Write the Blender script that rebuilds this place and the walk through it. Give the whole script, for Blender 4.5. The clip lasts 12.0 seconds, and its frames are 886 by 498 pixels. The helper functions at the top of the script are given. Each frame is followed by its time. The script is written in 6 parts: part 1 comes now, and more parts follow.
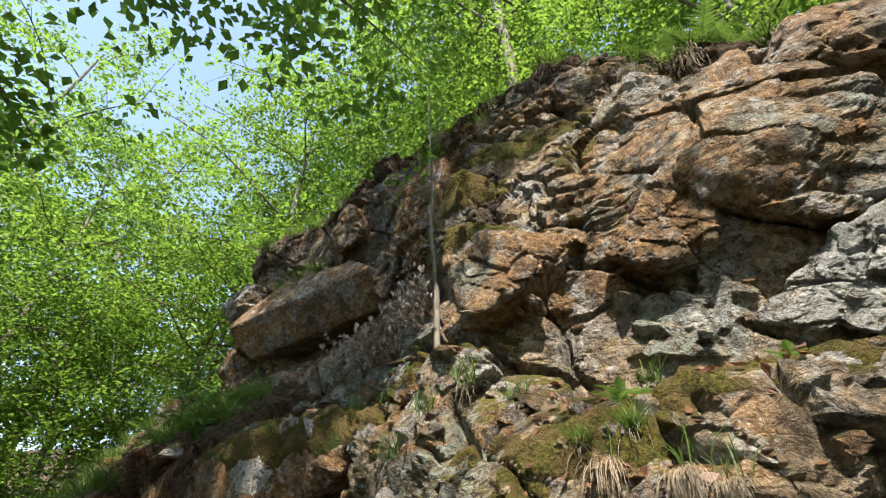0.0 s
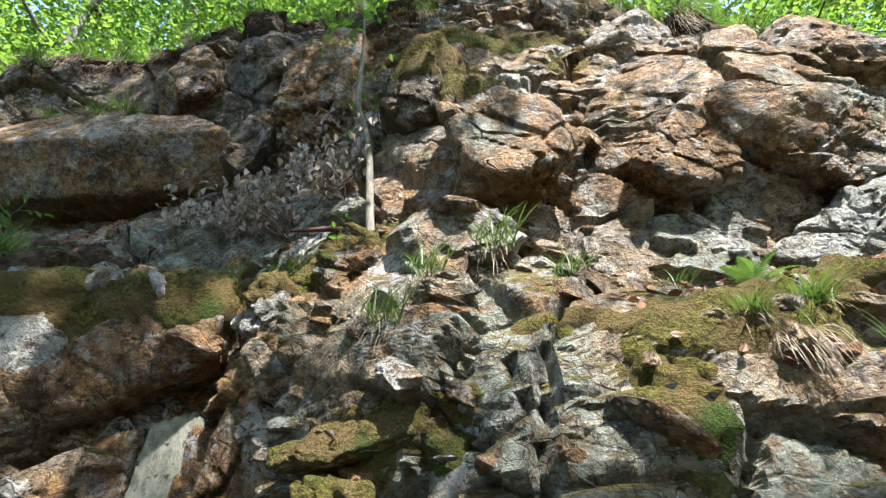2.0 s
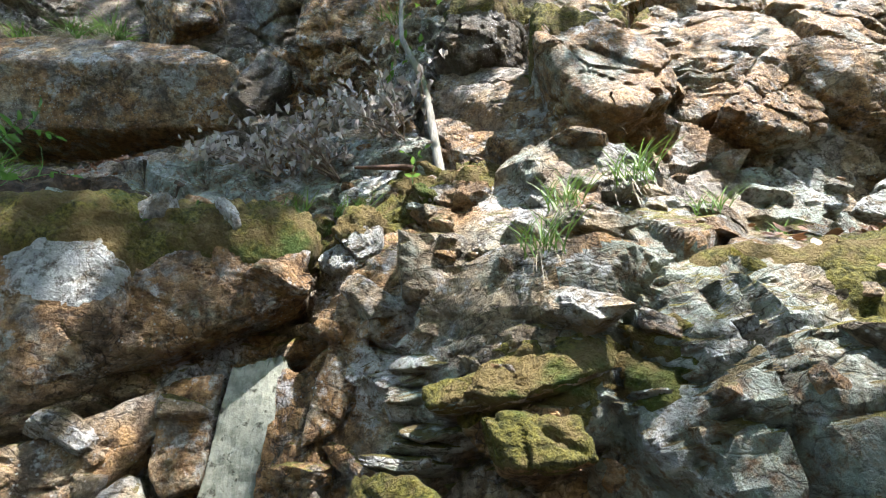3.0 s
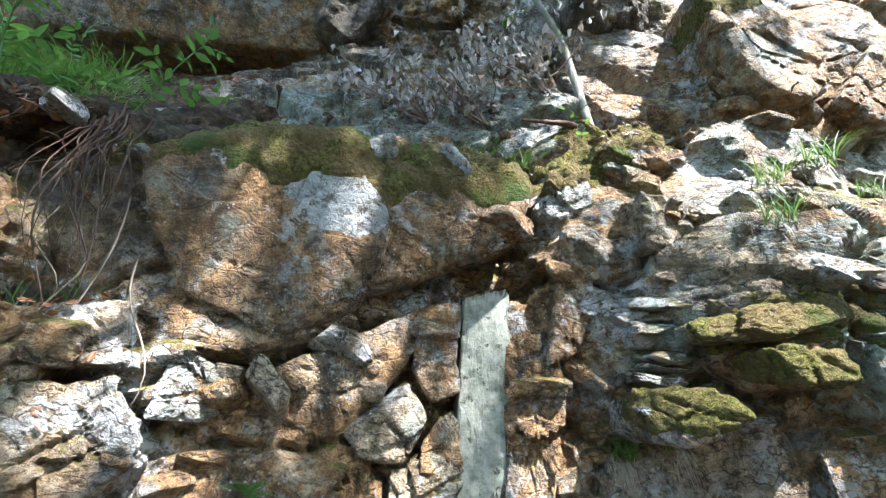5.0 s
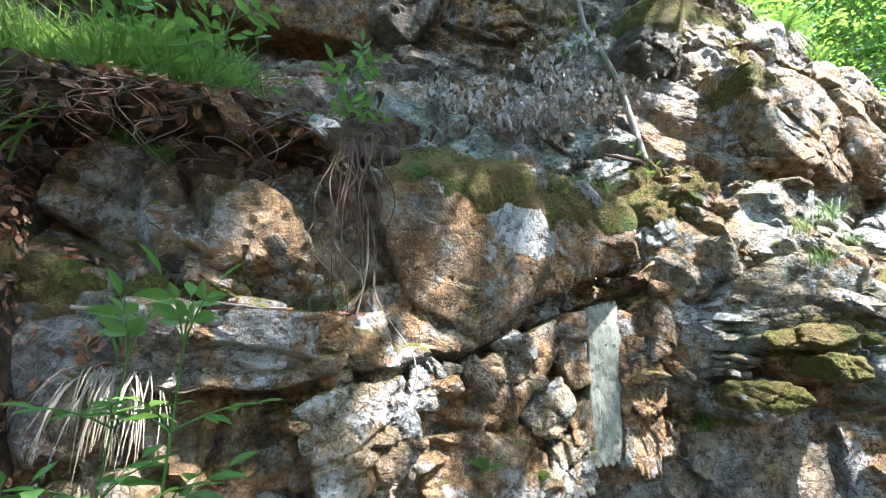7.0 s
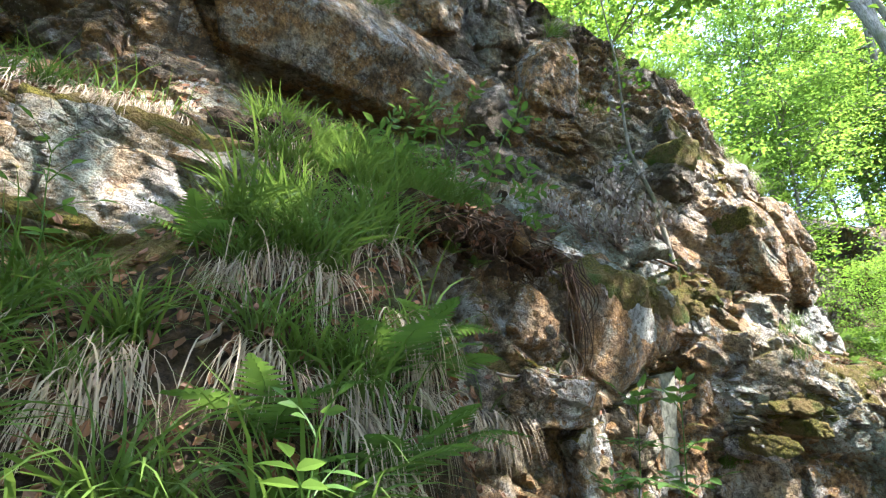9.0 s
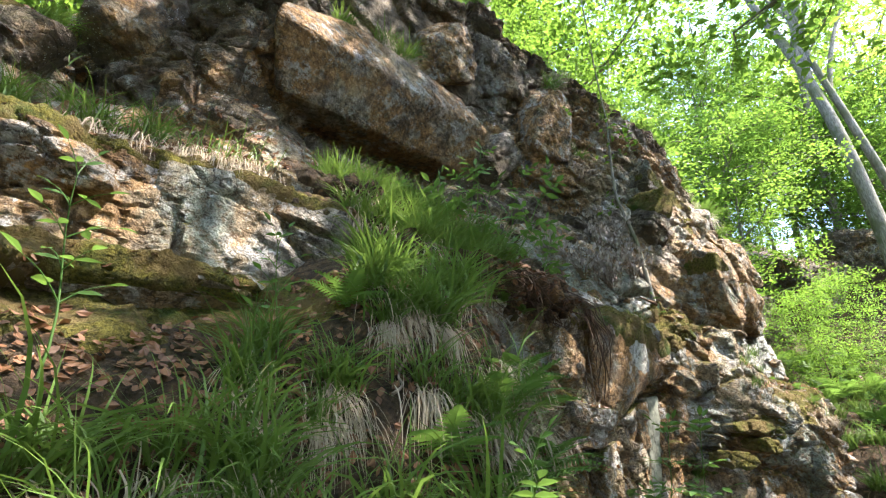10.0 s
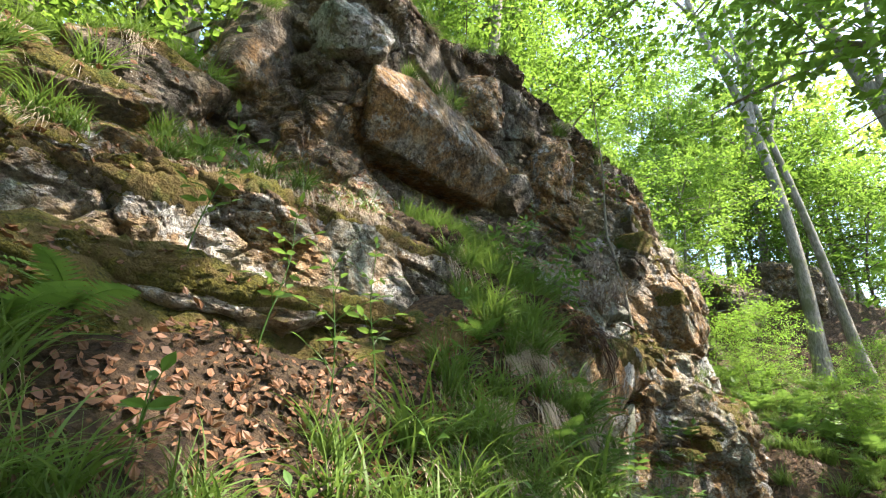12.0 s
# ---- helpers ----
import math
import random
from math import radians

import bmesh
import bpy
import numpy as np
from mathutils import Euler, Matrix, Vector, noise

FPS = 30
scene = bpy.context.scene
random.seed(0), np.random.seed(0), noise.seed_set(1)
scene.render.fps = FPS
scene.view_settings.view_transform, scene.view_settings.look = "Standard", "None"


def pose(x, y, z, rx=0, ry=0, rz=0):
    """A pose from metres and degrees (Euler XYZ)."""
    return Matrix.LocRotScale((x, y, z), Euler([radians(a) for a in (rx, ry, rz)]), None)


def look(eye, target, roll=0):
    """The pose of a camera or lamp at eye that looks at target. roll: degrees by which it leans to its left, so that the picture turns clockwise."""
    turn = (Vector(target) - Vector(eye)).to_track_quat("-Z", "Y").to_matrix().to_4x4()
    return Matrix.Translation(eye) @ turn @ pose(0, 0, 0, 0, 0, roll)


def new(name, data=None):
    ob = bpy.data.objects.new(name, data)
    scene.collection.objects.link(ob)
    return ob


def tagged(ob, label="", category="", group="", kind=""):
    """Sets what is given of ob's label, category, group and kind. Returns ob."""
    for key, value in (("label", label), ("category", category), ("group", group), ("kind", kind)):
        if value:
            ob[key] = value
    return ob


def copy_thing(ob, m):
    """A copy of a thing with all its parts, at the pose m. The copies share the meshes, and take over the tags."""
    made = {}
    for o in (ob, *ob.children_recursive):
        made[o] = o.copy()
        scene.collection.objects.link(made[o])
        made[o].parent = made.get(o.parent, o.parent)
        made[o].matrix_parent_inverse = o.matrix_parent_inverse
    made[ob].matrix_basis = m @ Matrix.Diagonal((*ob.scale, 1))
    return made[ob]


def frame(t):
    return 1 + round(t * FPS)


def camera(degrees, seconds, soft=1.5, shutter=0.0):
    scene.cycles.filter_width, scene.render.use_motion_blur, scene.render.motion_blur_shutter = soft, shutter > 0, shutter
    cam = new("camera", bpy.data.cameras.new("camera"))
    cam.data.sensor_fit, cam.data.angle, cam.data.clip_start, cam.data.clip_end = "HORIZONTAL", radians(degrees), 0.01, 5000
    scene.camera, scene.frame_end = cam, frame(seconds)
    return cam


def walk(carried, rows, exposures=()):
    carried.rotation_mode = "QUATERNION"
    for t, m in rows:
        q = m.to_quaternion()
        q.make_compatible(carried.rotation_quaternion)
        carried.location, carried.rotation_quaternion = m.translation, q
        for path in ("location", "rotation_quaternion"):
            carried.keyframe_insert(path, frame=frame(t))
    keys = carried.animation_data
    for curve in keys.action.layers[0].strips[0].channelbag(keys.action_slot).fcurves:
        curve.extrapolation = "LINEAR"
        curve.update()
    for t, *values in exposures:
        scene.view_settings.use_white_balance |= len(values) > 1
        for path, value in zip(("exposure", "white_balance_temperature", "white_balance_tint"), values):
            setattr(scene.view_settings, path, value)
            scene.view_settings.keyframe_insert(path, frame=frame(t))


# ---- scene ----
cam = camera(87.3, 12.0, soft=1.2)
EXPOSURES = [(0.0, 1.9, 6950, 12), (1.5, 2.35, 6450, 12), (3.5, 3.2, 5900, 11), (5.5, 3.5, 5600, 11), (7.0, 3.5, 5700, 12), (9.0, 3.15, 6300, 13), (10.5, 2.8, 6800, 13), (12.0, 2.65, 7000, 13)]
METRES, EYE, TILT, LEAN, TURN = 8.0, 1.6, 36.5, -1.0, 37.0
ROWS = [
    (0.0, 0.0, 0.0, 0.0, 0.0, 0.0, -0.0),
    (0.5, -0.0256, 0.0304, -0.0158, -10.34, 3.98, -8.0),
    (1.0, -0.0539, 0.0555, -0.0364, -18.26, 2.38, -13.16),
    (1.5, -0.0745, 0.081, -0.0625, -22.72, 1.47, -14.93),
    (2.0, -0.1, 0.1074, -0.0924, -27.06, 0.81, -16.72),
    (2.5, -0.1254, 0.1322, -0.1115, -30.34, 0.25, -18.07),
    (3.0, -0.1483, 0.1559, -0.1319, -32.98, -0.62, -18.77),
    (3.5, -0.1776, 0.1713, -0.1465, -34.69, -1.68, -19.72),
    (5.5, -0.2941, 0.2197, -0.1808, -42.25, -7.06, -24.49),
    (6.0, -0.3217, 0.2381, -0.1889, -45.51, -6.97, -25.54),
    (6.5, -0.3549, 0.2538, -0.1972, -48.87, -6.13, -26.33),
    (7.0, -0.3912, 0.2756, -0.2058, -52.92, -4.01, -28.0),
    (9.0, -0.5631, 0.3684, -0.2666, -65.55, 6.1, -34.58),
    (9.5, -0.5986, 0.3904, -0.2793, -69.25, 8.99, -35.71),
    (10.0, -0.6434, 0.4103, -0.2897, -72.55, 11.13, -36.07),
    (10.5, -0.6868, 0.4268, -0.2962, -74.84, 12.6, -36.58),
    (11.0, -0.728, 0.4434, -0.3071, -77.02, 13.66, -37.25),
    (11.5, -0.7576, 0.4572, -0.3176, -79.07, 14.43, -38.11),
    (12.0, -0.7765, 0.4796, -0.3418, -81.57, 15.56, -39.39),
]
walk(cam, [(t, pose(0, 0, EYE, TILT, LEAN, TURN) @ pose(METRES * x, METRES * y, METRES * z, 90 + pitch, roll, yaw)) for t, x, y, z, yaw, pitch, roll in ROWS], EXPOSURES)

# ---- sky and sun ----
SUN_AZ, SUN_EL = 38.0, 56.0          # degrees: azimuth from -y towards +x, height
TO_SUN = Vector((math.sin(radians(SUN_AZ)) * math.cos(radians(SUN_EL)), -math.cos(radians(SUN_AZ)) * math.cos(radians(SUN_EL)), math.sin(radians(SUN_EL))))
world = bpy.data.worlds.new("sky")
scene.world = world
world.use_nodes = True
sky = world.node_tree.nodes.new("ShaderNodeTexSky")
sky.sky_type, sky.sun_disc = "NISHITA", False
sky.sun_elevation, sky.sun_rotation = radians(SUN_EL), math.atan2(TO_SUN.x, TO_SUN.y)
world.node_tree.links.new(sky.outputs[0], world.node_tree.nodes["Background"].inputs[0])
world.node_tree.nodes["Background"].inputs[1].default_value = 0.15
sun = new("sun", bpy.data.lights.new("sun", "SUN"))
sun.data.energy, sun.data.angle, sun.data.color = 3.3, radians(0.53), (1.0, 0.94, 0.84)
sun.matrix_world = look(TO_SUN * 40, (0, 0, 0))


# ---- materials ----
class Nodes:
    """A short way to write node trees."""

    def __init__(self, name, rough=0.85):
        self.mat = bpy.data.materials.new(name)
        self.mat.use_nodes = True
        self.tree = self.mat.node_tree
        self.bsdf = self.tree.nodes["Principled BSDF"]
        self.bsdf.inputs["Roughness"].default_value = rough
        self.bsdf.inputs["Specular IOR Level"].default_value = 0.3
        self.pos = self.add("ShaderNodeNewGeometry").outputs["Position"]

    def add(self, kind, **settings):
        node = self.tree.nodes.new(kind)
        if "operation" in settings:
            node.operation = settings["operation"]
        if "feature" in settings:
            node.feature = settings["feature"]
        if "interpolation_type" in settings:
            node.interpolation_type = settings["interpolation_type"]
        if "data_type" in settings:
            node.data_type, node.blend_type = settings["data_type"], settings["blend_type"]
        return node

    def put(self, socket, value):
        if isinstance(value, bpy.types.NodeSocket):
            self.tree.links.new(value, socket)
        elif isinstance(value, (int, float)) and socket.type == "RGBA":
            socket.default_value = (value, value, value, 1)
        elif isinstance(value, tuple) and socket.type == "RGBA":
            socket.default_value = (*value[:3], 1)
        else:
            socket.default_value = value

    def stretch(self, sx, sy, sz, source=None, turn=(0, 0, 0)):
        node = self.add("ShaderNodeMapping")
        self.put(node.inputs["Vector"], source or self.pos)
        node.inputs["Scale"].default_value = (sx, sy, sz)
        node.inputs["Rotation"].default_value = [radians(a) for a in turn]
        return node.outputs[0]

    def noise(self, scale, detail=5.0, rough=0.6, vector=None, warp=0.0):
        node = self.add("ShaderNodeTexNoise")
        self.put(node.inputs["Vector"], vector or self.pos)
        node.inputs["Scale"].default_value, node.inputs["Detail"].default_value = scale, detail
        node.inputs["Roughness"].default_value, node.inputs["Distortion"].default_value = rough, warp
        return node.outputs[0]

    def cells(self, scale, feature="F1", vector=None, out="Distance"):
        node = self.add("ShaderNodeTexVoronoi", feature=feature)
        self.put(node.inputs["Vector"], vector or self.pos)
        node.inputs["Scale"].default_value = scale
        return node.outputs[out]

    def warped(self, amount, scale, stretched):
        """Coordinates shaken by noise, for cells with uneven edges."""
        shake = self.add("ShaderNodeTexNoise")
        self.put(shake.inputs["Vector"], self.pos)
        shake.inputs["Scale"].default_value, shake.inputs["Detail"].default_value = scale, 4
        mult = self.add("ShaderNodeVectorMath", operation="SCALE")
        self.put(mult.inputs[0], shake.outputs["Color"])
        mult.inputs["Scale"].default_value = amount
        total = self.add("ShaderNodeVectorMath", operation="ADD")
        self.put(total.inputs[0], stretched)
        self.put(total.inputs[1], mult.outputs[0])
        return total.outputs[0]

    def step(self, value, low, high, to_low=0.0, to_high=1.0):
        node = self.add("ShaderNodeMapRange", interpolation_type="SMOOTHSTEP")
        self.put(node.inputs[0], value)
        for i, v in enumerate((low, high, to_low, to_high)):
            node.inputs[i + 1].default_value = v
        return node.outputs[0]

    def math(self, op, a, b=0.0):
        node = self.add("ShaderNodeMath", operation=op)
        self.put(node.inputs[0], a)
        self.put(node.inputs[1], b)
        return node.outputs[0]

    def mix(self, fac, a, b, blend="MIX"):
        node = self.add("ShaderNodeMix", data_type="RGBA", blend_type=blend)
        self.put(node.inputs[0], fac)
        self.put(node.inputs[6], a)
        self.put(node.inputs[7], b)
        return node.outputs[2]

    def bump(self, height, strength=0.5, distance=0.02, normal=None):
        node = self.add("ShaderNodeBump")
        node.inputs["Strength"].default_value, node.inputs["Distance"].default_value = strength, distance
        self.put(node.inputs["Height"], height)
        if normal:
            self.put(node.inputs["Normal"], normal)
        return node.outputs[0]

    def random(self):
        return self.add("ShaderNodeObjectInfo").outputs["Random"]

    def island(self):
        return self.add("ShaderNodeNewGeometry").outputs["Random Per Island"]

    def up(self):
        node = self.add("ShaderNodeSeparateXYZ")
        self.put(node.inputs[0], self.add("ShaderNodeNewGeometry").outputs["Normal"])
        return node.outputs[2]

    def done(self, colour, normal=None, rough=None):
        self.put(self.bsdf.inputs["Base Color"], colour)
        if normal:
            self.put(self.bsdf.inputs["Normal"], normal)
        if rough is not None:
            self.put(self.bsdf.inputs["Roughness"], rough)
        return self.mat


def rock_material(name, ochre=0.5, moss=0.5, pale=0.5, dark_cover=0.0, cracked=0.4, teal=0.3):
    """Weathered schist: warm grey-brown grain, ochre and rust stains, grey-green and white lichen, black pits, moss on what faces up."""
    n = Nodes(name)
    big, mid = n.noise(0.8, 5, 0.6), n.noise(2.7, 9, 0.66)
    patchy, fine = n.noise(7.5, 10, 0.68), n.noise(24, 8, 0.72)
    grit = n.noise(95, 4, 0.7)
    streak = n.noise(4.2, 7, 0.66, n.stretch(1.3, 1.3, 0.35))
    grain = n.math("ADD", n.math("MULTIPLY", fine, 0.72), n.math("MULTIPLY", grit, 0.28))
    colour = n.mix(n.step(grain, 0.36, 0.62), (0.115, 0.097, 0.080), (0.42, 0.38, 0.335))
    tan = n.mix(n.step(grain, 0.36, 0.62), (0.155, 0.112, 0.066), (0.47, 0.365, 0.245))
    colour = n.mix(n.step(mid, 0.45, 0.53), colour, tan)
    rust = n.mix(n.step(grain, 0.36, 0.64), (0.13, 0.066, 0.026), (0.44, 0.25, 0.10))
    stain = n.math("MULTIPLY", n.step(big, 0.60 - 0.24 * ochre, 0.72 - 0.24 * ochre), n.step(patchy, 0.41, 0.51))
    colour = n.mix(n.math("MULTIPLY", stain, 0.9), colour, rust)
    wash = n.math("MULTIPLY", n.step(n.noise(1.5, 8, 0.65, n.stretch(1, 1, 0.8, turn=(20, 40, 10))), 0.60 - 0.2 * teal, 0.72 - 0.2 * teal), n.step(fine, 0.34, 0.56))
    colour = n.mix(n.math("MULTIPLY", wash, 0.8), colour, n.mix(grain, (0.14, 0.19, 0.165), (0.36, 0.44, 0.40)))
    colour = n.mix(n.math("MULTIPLY", n.step(streak, 0.52, 0.66), 0.7), colour, (0.050, 0.040, 0.030))
    lichen = n.math("MULTIPLY", n.step(n.noise(3.4, 10, 0.72, n.stretch(1, 1, 1, turn=(30, 10, 50))), 0.60 - 0.12 * pale, 0.66 - 0.12 * pale), n.step(grain, 0.40, 0.52))
    colour = n.mix(n.math("MULTIPLY", lichen, 0.8), colour, n.mix(n.noise(1.4, 2), (0.40, 0.43, 0.41), (0.56, 0.54, 0.55)))
    # dark brown blotches, more of them with a higher amount
    colour = n.mix(n.step(n.noise(2.6, 7, 0.66, n.stretch(1, 1, 0.6)), 0.62 - 0.4 * dark_cover, 0.74 - 0.4 * dark_cover, 0, 0.85 * min(1.0, dark_cover * 2)), colour, (0.085, 0.066, 0.046))
    flecks = n.step(n.cells(46), 0.10, 0.26)
    colour = n.mix(n.math("MULTIPLY", n.math("SUBTRACT", 1.0, flecks), n.step(n.noise(2.9, 5), 0.47, 0.60)), colour, (0.50, 0.49, 0.45))
    pits = n.math("MULTIPLY", n.step(n.noise(38, 5, 0.7), 0.56, 0.68), n.step(n.noise(2.1, 5), 0.36, 0.56))
    colour = n.mix(n.math("MULTIPLY", pits, 0.6), colour, (0.035, 0.028, 0.021))
    edge = n.cells(4.6, "DISTANCE_TO_EDGE", n.warped(0.16, 5, n.stretch(1, 1, 1.7, turn=(0, 25, 8))))
    cracks = n.step(n.math("ADD", edge, n.math("MULTIPLY", n.math("SUBTRACT", patchy, 0.5), 0.16)), 0.0, 0.035)
    colour = n.mix(n.math("MULTIPLY", n.math("SUBTRACT", 1.0, cracks), n.step(n.noise(1.7, 3), 0.50, 0.64, 0, cracked)), colour, (0.035, 0.028, 0.022))
    chips = n.step(n.math("ADD", n.cells(15.0, "DISTANCE_TO_EDGE", n.warped(0.2, 8, n.stretch(1, 1, 1.5, turn=(0, 24, 15)))), n.math("MULTIPLY", n.math("SUBTRACT", fine, 0.5), 0.25)), 0.0, 0.06)
    shattered = n.step(n.noise(1.9, 6, 0.65), 0.42, 0.58)
    colour = n.mix(n.math("MULTIPLY", n.math("SUBTRACT", 1.0, chips), n.math("MULTIPLY", shattered, 0.7)), colour, (0.045, 0.036, 0.028))
    tone = n.add("ShaderNodeSeparateColor")
    n.put(tone.inputs[0], n.cells(13.0, vector=n.warped(0.16, 9, n.stretch(1, 1, 1.4, turn=(0, 22, 10))), out="Color"))
    colour = n.mix(1.0, colour, n.step(tone.outputs[0], 0, 1, 0.74, 1.18), "MULTIPLY")
    patch = n.math("ADD", n.up(), n.math("MULTIPLY", n.math("SUBTRACT", n.noise(2.3, 9, 0.7), 0.5), 2.1))
    mossy = n.step(n.math("ADD", patch, n.math("MULTIPLY", n.math("SUBTRACT", grain, 0.5), 0.9)), 0.86 - 0.55 * moss, 1.04 - 0.55 * moss)
    green = n.mix(n.step(grain, 0.35, 0.65), (0.035, 0.035, 0.006), (0.22, 0.185, 0.035))
    green = n.mix(n.step(n.noise(3.2, 5), 0.45, 0.6), green, (0.115, 0.085, 0.035))
    colour = n.mix(mossy, colour, green)
    relief = n.math("ADD", n.math("ADD", n.math("MULTIPLY", patchy, 1.5), n.math("MULTIPLY", fine, 0.9)), n.math("ADD", n.math("MULTIPLY", grit, 0.22), n.math("ADD", n.math("MULTIPLY", cracks, 0.35 * cracked), n.math("MULTIPLY", pits, -0.35))))
    relief = n.math("ADD", relief, n.math("ADD", n.math("MULTIPLY", tone.outputs[1], 0.22), n.math("MULTIPLY", n.math("MULTIPLY", chips, shattered), 0.3)))
    return n.done(colour, n.bump(relief, 1.0, 0.055), n.step(n.noise(2.0, 4), 0.35, 0.65, 0.66, 0.95))


def slab_material():
    """A smooth weathered face: even grey-green lichen with dark flaked spots."""
    n = Nodes("grey-green lichen slab", 0.9)
    fine, grit = n.noise(20, 8, 0.7), n.noise(90, 4, 0.7)
    colour = n.mix(n.step(fine, 0.35, 0.65), (0.13, 0.135, 0.108), (0.27, 0.272, 0.222))
    colour = n.mix(n.step(n.noise(3.0, 8, 0.7), 0.56, 0.66, 0, 0.6), colour, (0.22, 0.16, 0.085))
    flaked = n.step(n.noise(21, 6, 0.65), 0.60, 0.66, 0, 0.8)
    colour = n.mix(flaked, colour, (0.05, 0.048, 0.035))
    return n.done(colour, n.bump(n.math("ADD", n.math("MULTIPLY", fine, 0.5), n.math("SUBTRACT", n.math("MULTIPLY", grit, 0.3), flaked)), 0.8, 0.012))


SLAB = slab_material()
ROCK = rock_material("weathered rock", 0.68, 0.42, 0.55, 0.0, 0.4, 0.35)
ROCK_OCHRE = rock_material("ochre stained rock", 1.1, 0.38, 0.45, 0.0, 0.4, 0.3)
ROCK_GREY = rock_material("pale grey rock", 0.3, 0.34, 0.95, 0.0, 0.4, 0.5)
# pale colour with sunlight put into it, for one facet and one ledge
ROCK_SUNLIT = rock_material("smooth rock coloured pale as sunlit", 0.1, 0.05, 1.7, 0.0, 0.0, 0.9)
ROCK_DARK = rock_material("dark brown rock", 0.5, 0.40, 0.1, 0.55, 0.5, 0.2)
ROCK_TEAL = rock_material("grey-green lichened rock", 0.5, 0.5, 0.6, 0.0, 0.6, 1.15)


def soil_material():
    n = Nodes("forest soil", 0.95)
    fine, clod = n.noise(22, 8, 0.7), n.noise(4, 6, 0.65)
    colour = n.mix(n.step(fine, 0.33, 0.7), (0.018, 0.012, 0.008), (0.105, 0.068, 0.04))
    colour = n.mix(n.step(clod, 0.55, 0.7, 0, 0.7), colour, (0.06, 0.065, 0.02))
    colour = n.mix(n.step(n.cells(26), 0.05, 0.28, 0.55, 0), colour, (0.26, 0.14, 0.065))
    return n.done(colour, n.bump(n.math("ADD", fine, clod), 1.0, 0.05))


def leaf_material(name, low, high, light, glow=0.55):
    """Thin leaves: part of the light goes through."""
    n = Nodes(name, 0.5)
    spread = n.island()
    colour = n.mix(spread, low, high)
    colour = n.mix(n.step(n.noise(0.35, 3), 0.35, 0.65, 0, 0.6), colour, high)
    n.done(colour)
    through_leaf = n.add("ShaderNodeBsdfTranslucent")
    n.put(through_leaf.inputs[0], n.mix(spread, light, n.mix(0.5, light, low)))
    blend = n.add("ShaderNodeMixShader")
    blend.inputs[0].default_value = glow
    n.tree.links.new(n.bsdf.outputs[0], blend.inputs[1])
    n.tree.links.new(through_leaf.outputs[0], blend.inputs[2])
    n.tree.links.new(blend.outputs[0], n.tree.nodes["Material Output"].inputs[0])
    return n.mat


def bark_material(name, low, high, green):
    n = Nodes(name, 0.9)
    grain = n.noise(9, 7, 0.7, n.stretch(3, 3, 0.7))
    colour = n.mix(n.step(grain, 0.3, 0.7), low, high)
    colour = n.mix(n.step(n.noise(1.6, 5), 0.48, 0.62, 0, 0.8), colour, green)
    return n.done(colour, n.bump(grain, 0.6, 0.02))


SOIL = soil_material()
BARK = bark_material("beech bark", (0.10, 0.092, 0.078), (0.30, 0.28, 0.24), (0.11, 0.115, 0.06))
BARK_DARK = bark_material("mossy dark bark", (0.05, 0.042, 0.033), (0.15, 0.125, 0.095), (0.075, 0.08, 0.03))
TWIG = bark_material("dry twig", (0.11, 0.08, 0.06), (0.30, 0.24, 0.19), (0.2, 0.15, 0.11))
LEAF = leaf_material("beech leaves", (0.025, 0.07, 0.016), (0.095, 0.17, 0.03), (0.28, 0.47, 0.065), 0.55)
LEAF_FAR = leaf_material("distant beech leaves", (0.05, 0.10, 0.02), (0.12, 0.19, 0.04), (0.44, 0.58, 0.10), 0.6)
GRASS = leaf_material("fresh grass", (0.028, 0.068, 0.014), (0.115, 0.19, 0.042), (0.21, 0.33, 0.06), 0.36)
DRY_GRASS = leaf_material("dead grass", (0.19, 0.145, 0.10), (0.42, 0.35, 0.26), (0.38, 0.31, 0.22), 0.25)
FERN = leaf_material("fern fronds", (0.042, 0.10, 0.028), (0.09, 0.18, 0.045), (0.23, 0.39, 0.07), 0.4)
LITTER = leaf_material("fallen beech leaves", (0.035, 0.018, 0.011), (0.23, 0.11, 0.058), (0.22, 0.11, 0.045), 0.15)
DRY_LEAF = leaf_material("withered leaves", (0.16, 0.135, 0.115), (0.42, 0.37, 0.33), (0.3, 0.25, 0.2), 0.25)
ROOT = bark_material("bare roots", (0.035, 0.02, 0.013), (0.12, 0.07, 0.048), (0.07, 0.045, 0.03))


def moss_material():
    n = Nodes("cushion moss", 1.0)
    fine = n.noise(60, 5, 0.7)
    colour = n.mix(n.step(fine, 0.3, 0.7), (0.028, 0.030, 0.006), (0.19, 0.165, 0.032))
    colour = n.mix(n.step(n.noise(6, 6), 0.44, 0.58, 0, 0.85), colour, (0.15, 0.105, 0.042))
    colour = n.mix(n.step(n.noise(3.1, 4), 0.55, 0.7), colour, (0.05, 0.085, 0.012))
    return n.done(colour, n.bump(n.math("ADD", fine, n.noise(16, 6, 0.7)), 1.0, 0.06))


MOSS = moss_material()


# ---- shapes ----
def lattice(p, seed):
    """Random numbers in 0..1 for whole-number places."""
    q = p.astype(np.int64)
    h = (q[..., 0] * 374761393 + q[..., 1] * 668265263 + q[..., 2] * 2147483647 + seed * 974634777) & 0xFFFFFFFF
    h = ((h ^ (h >> 13)) * 1274126177) & 0xFFFFFFFF
    h = ((h ^ (h >> 16)) * 2246822519) & 0xFFFFFFFF
    return ((h ^ (h >> 15)) & 0xFFFFFF) / 16777215.0


